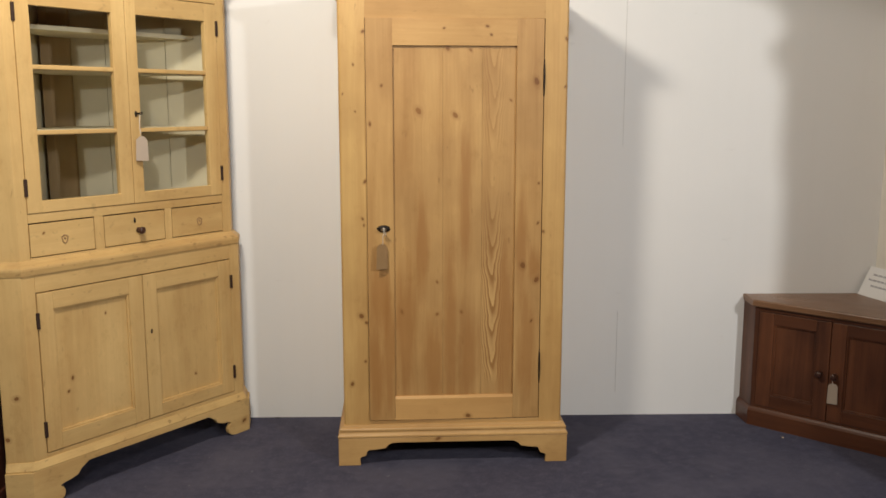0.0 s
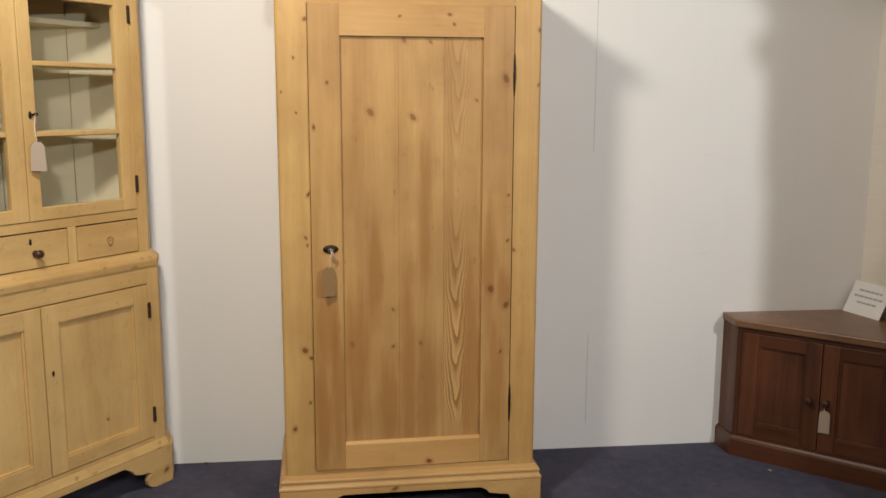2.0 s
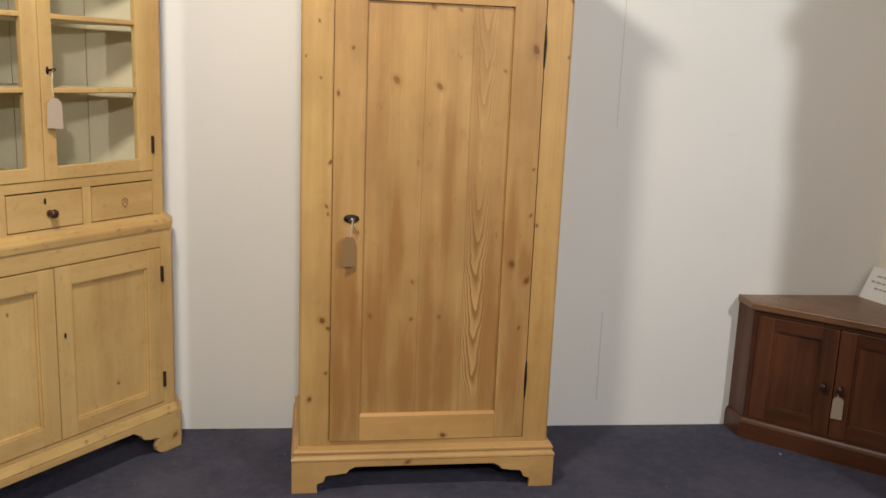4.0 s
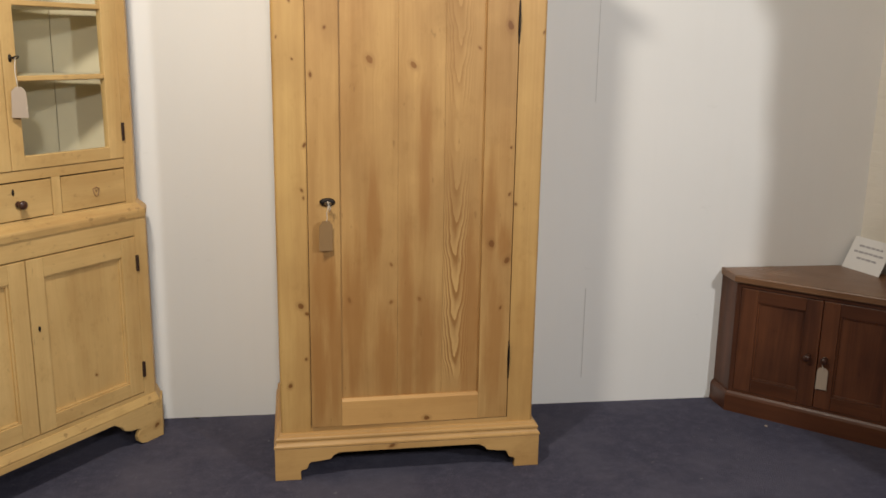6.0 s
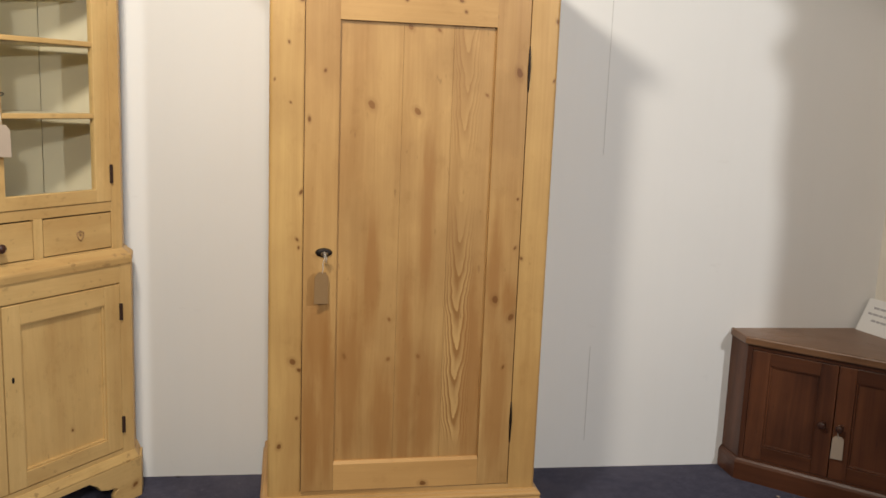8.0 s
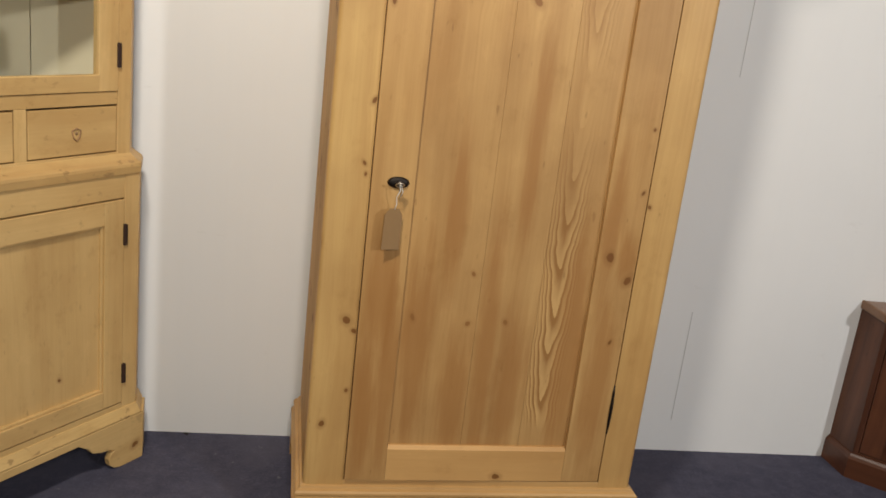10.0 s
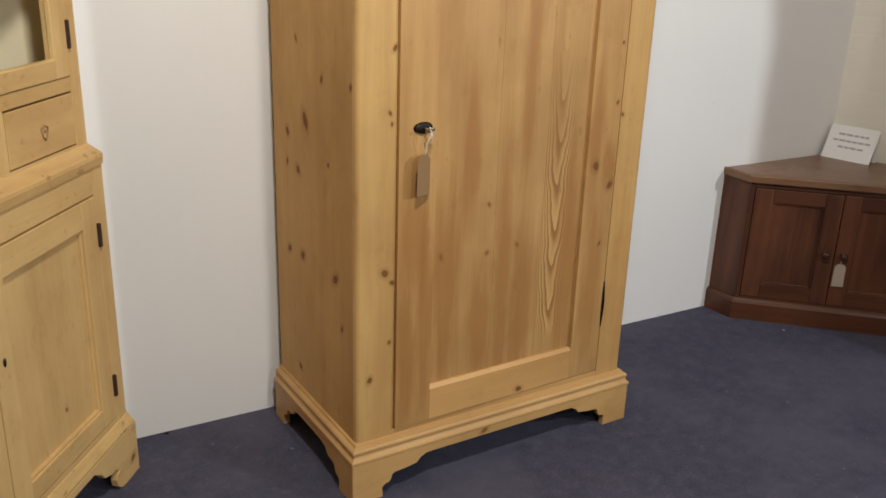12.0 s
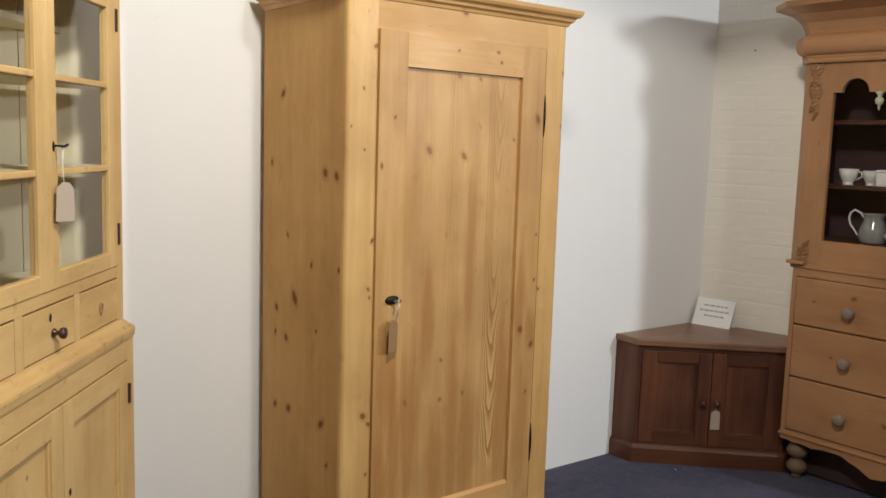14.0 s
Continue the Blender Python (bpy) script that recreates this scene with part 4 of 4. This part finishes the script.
        part("bracket", box(B(), s0 + s1 * 0.018, s0 + s1 * 0.104, -0.034, 0.02, 1.024, 1.040, 0.004), DRES_H, o)
    x0, x1 = 0.123, W - 0.123
    part("bottom_rail", box(B(), x0, x1, 0.0045, 0.026, 1.025, 1.140, 0.001), DRES_H, o)
    r = 0.060
    centers = [0.2225, 0.430, W - 0.430, W - 0.2225]
    top = [(x1, 1.935), (x0, 1.935), (x0, 1.800)]
    for cx in centers:
        top += [(cx - r - 0.004, 1.800)] + arc(cx, 1.800, r, 180, 0) + [(cx + r + 0.004, 1.800)]
    top += [(x1, 1.800)]
    part("arched_rail", prism(B(), top, "y", 0.0045, 0.026, 0), DRES_V, o, "arched head rail")
    for a, b in zip(centers, centers[1:]):
        bm = turned(B(), [(0.002, -0.078), (0.005, -0.070), (0.006, -0.056), (0.015, -0.050), (0.018, -0.036), (0.014, -0.026), (0.006, -0.022), (0.012, -0.010), (0.020, 0.0)], pose((a + b) / 2, 0.012, 1.800))
        part("drop", bm, DROP_WOOD, o, "pale greenish turned pendant drop")
    mid = W / 2
    part("mullion", box(B(), mid - 0.02, mid + 0.02, 0.005, 0.026, 1.140, 1.800, 0.002), DRES_V, o)
    for a, b in ((x0, mid - 0.02), (mid + 0.02, x1)):
        pane = part("pane", box(B(), a, b, 0.030, 0.032, 1.10, 1.90, 0), GLASS, o)
        pane.visible_shadow = False
    part("inside_back", box(B(), -0.026, W + 0.026, D - 0.012, D - 0.001, 1.025, 1.94, 0), AUBERGINE, o)
    for a, b in ((-0.008, -0.003), (W + 0.003, W + 0.008)):
        part("inside_lining", box(B(), a, b, 0.062, D - 0.012, 1.03, 1.93, 0), AUBERGINE, o)
    part("inside_floor", box(B(), 0.02, W - 0.02, 0.036, D - 0.012, 1.128, 1.142, 0), DARK_WOOD, o)
    for z in (1.674, 1.388):
        part("shelf", box(B(), 0.022, W - 0.022, 0.045, D - 0.012, z - 0.012, z + 0.006, 0.002), DARK_WOOD, o)
    e = 0.038
    path = [(-e, D), (-e, c), (c - e, 0), (W - c + e, 0), (W + e, c), (W + e, D)]
    torus = [(-0.03, 1.965)] + [(0.012 + 0.036 * math.cos(radians(a)), 2.012 + 0.047 * math.sin(radians(a))) for a in range(-80, 81, 16)] + [(-0.03, 2.059)]
    part("torus_frieze", sweep(B(), path, torus), DRES_H, o, "bulging half-round frieze")
    part("bead_moulding", sweep(B(), path, [(-0.03, 1.932), (0.014, 1.932), (0.018, 1.940), (0.016, 1.952), (0.02, 1.958), (0.016, 1.965), (-0.03, 1.966)]), DRES_H, o)
    part("cornice", sweep(B(), path, [(-0.03, 2.058), (0.012, 2.058), (0.016, 2.075), (0.03, 2.11), (0.065, 2.145), (0.125, 2.168), (0.140, 2.172), (0.140, 2.196), (-0.03, 2.200)]), DRES_H, o)
    part("top_board", box(B(), 0.02, W - 0.02, 0.05, D, 2.15, 2.17, 0), DRES_H, o)


dresser()
DRESSER = pose(2.2, 3.535, 0, 0, 0, -90)


def cup(x, y, z, label, r=0.038, h=0.062):
    o = thing("teacup", DRESSER @ pose(x, y, z), label, "cup", "china on the dresser shelf")
    wall = [(r * 0.55, 0), (r * 0.58, 0.005), (r * 0.45, 0.009), (r * 0.62, 0.018), (r * 0.86, h * 0.55), (r, h), (r * 0.95, h), (r * 0.8, h * 0.55), (r * 0.5, 0.02), (0.001, 0.018)]
    part("bowl", turned(B(), wall), CHINA, o)
    part("handle", tube(B(), [(r * 0.85, 0, h * 0.85), (r * 1.35, 0, h * 0.82), (r * 1.45, 0, h * 0.55), (r * 0.8, 0, h * 0.32)], 0.0035, 8), CHINA, o)
    return o


cup(0.175, 0.10, 1.394, "white china teacup on the dresser shelf", 0.043, 0.072)
cup(0.258, 0.14, 1.394, "white china teacup on the dresser shelf", 0.038, 0.066)
cup(0.46, 0.10, 1.394, "white china teacup on the dresser shelf", 0.043, 0.072)


def sugar_box(x, y, z):
    o = thing("china_jar", DRESSER @ pose(x, y, z), "square white china jar on the dresser shelf", "jar", "china on the dresser shelf")
    part("body", box(B(), -0.042, 0.042, -0.036, 0.036, 0, 0.062, 0.008), CHINA, o)
    part("lid", box(B(), -0.044, 0.044, -0.038, 0.038, 0.062, 0.074, 0.005), CHINA, o)


sugar_box(0.355, 0.10, 1.394)


def coffee_pot(x, y, z):
    o = thing("coffee_pot", DRESSER @ pose(x, y, z), "grey-patterned white china coffee pot with a scrolled handle", "pot")
    part("body", turned(B(), [(0.052, 0), (0.056, 0.008), (0.062, 0.03), (0.056, 0.065), (0.044, 0.095), (0.040, 0.112), (0.045, 0.124), (0.047, 0.132), (0.001, 0.134)]), SPRIGGED, o)
    part("handle", tube(B(), [(-0.044, 0, 0.108), (-0.062, 0, 0.130), (-0.088, 0, 0.142), (-0.108, 0, 0.128), (-0.114, 0, 0.10), (-0.104, 0, 0.072), (-0.086, 0, 0.054), (-0.074, 0, 0.034), (-0.056, 0, 0.022)], [0.004, 0.0045, 0.005, 0.005, 0.005, 0.005, 0.0045, 0.004, 0.004], 8), CHINA, o)
    part("spout", tube(B(), [(0.045, 0, 0.03), (0.075, 0, 0.045), (0.092, 0, 0.08), (0.104, 0, 0.12), (0.116, 0, 0.128)], [0.016, 0.012, 0.009, 0.007, 0.005], 10), CHINA, o)


coffee_pot(0.298, 0.12, 1.142)

# ---- dark chest beside the tall cupboard ----


def dark_chest():
    o = thing("dark_chest", pose(-1.815, 3.26, 0), "dark red mahogany chest beside the pine cupboard", "chest")
    part("body", box(B(), -0.36, 0.36, 0, 0.5, 0.08, 0.86, 0.004), DARK_WOOD, o)
    part("top", box(B(), -0.38, 0.38, -0.02, 0.5, 0.86, 0.885, 0.006), DARK_WOOD, o)
    part("plinth", box(B(), -0.37, 0.37, -0.01, 0.5, 0, 0.08, 0.004), DARK_WOOD, o)
    for z0, z1 in ((0.11, 0.34), (0.36, 0.59), (0.61, 0.84)):
        part("drawer", box(B(), -0.34, 0.34, -0.006, 0.01, z0, z1, 0.003), DARK_WOOD, o)


dark_chest()

# ---- small litter on the carpet ----


def scrap(name, x, y, r, mat, label):
    bm = B()
    bmesh.ops.create_icosphere(bm, subdivisions=2, radius=r, matrix=pose(0, 0, r * 0.3, 10, 20, 30) @ Matrix.Diagonal((1.3, 0.8, 0.4, 1)))
    for v in bm.verts:
        v.co *= 1 + 0.25 * noise.noise(v.co * 90)
    ob = part(name, bm, mat)
    ob.matrix_basis = pose(x, y, 0)
    return tagged(ob, label, "litter")


nail = tagged(part("nail", turned(B(), [(0.0016, 0), (0.0016, 0.010), (0.0034, 0.011), (0.0036, 0.0125), (0.001, 0.0135)], seg=12), RUST, m=pose(2.447, 3.965, 2.035, 0, -90, 0)), "small dark nail head in the painted brick wall", "nail")
scrap("paper_scrap", 1.843, 3.853, 0.008, BUFF, "tiny white paper scrap lying on the carpet")
scrap("dark_crumb", -0.53, back_y(-0.53) - 0.012, 0.008, IRON, "tiny black crumb at the wall's foot")

# ---- painted bricks ----
bm = box(B(), 0, 0.216, 0, 0.012, 0, 0.069, 0.0035)
first = part("brick", bm, BRICK_PAINT, wall_east)
brick_mesh = first.data
rows_, cols_ = 34, 8
made = [first]
for r_ in range(rows_):
    for c_ in range(cols_):
        b_ = first if (r_, c_) == (0, 0) else new("brick", brick_mesh)
        b_.parent = wall_east
        jx, jy = random.uniform(-0.003, 0.003), random.uniform(-0.0004, 0.0013)
        b_.matrix_basis = pose(0.0 + c_ * 0.222 + (0.111 if r_ % 2 else 0) - 0.111 + jx, -0.018 + jy, 0.01 + r_ * 0.075, random.uniform(-0.5, 0.5), random.uniform(-0.3, 0.3), random.uniform(-0.4, 0.4))
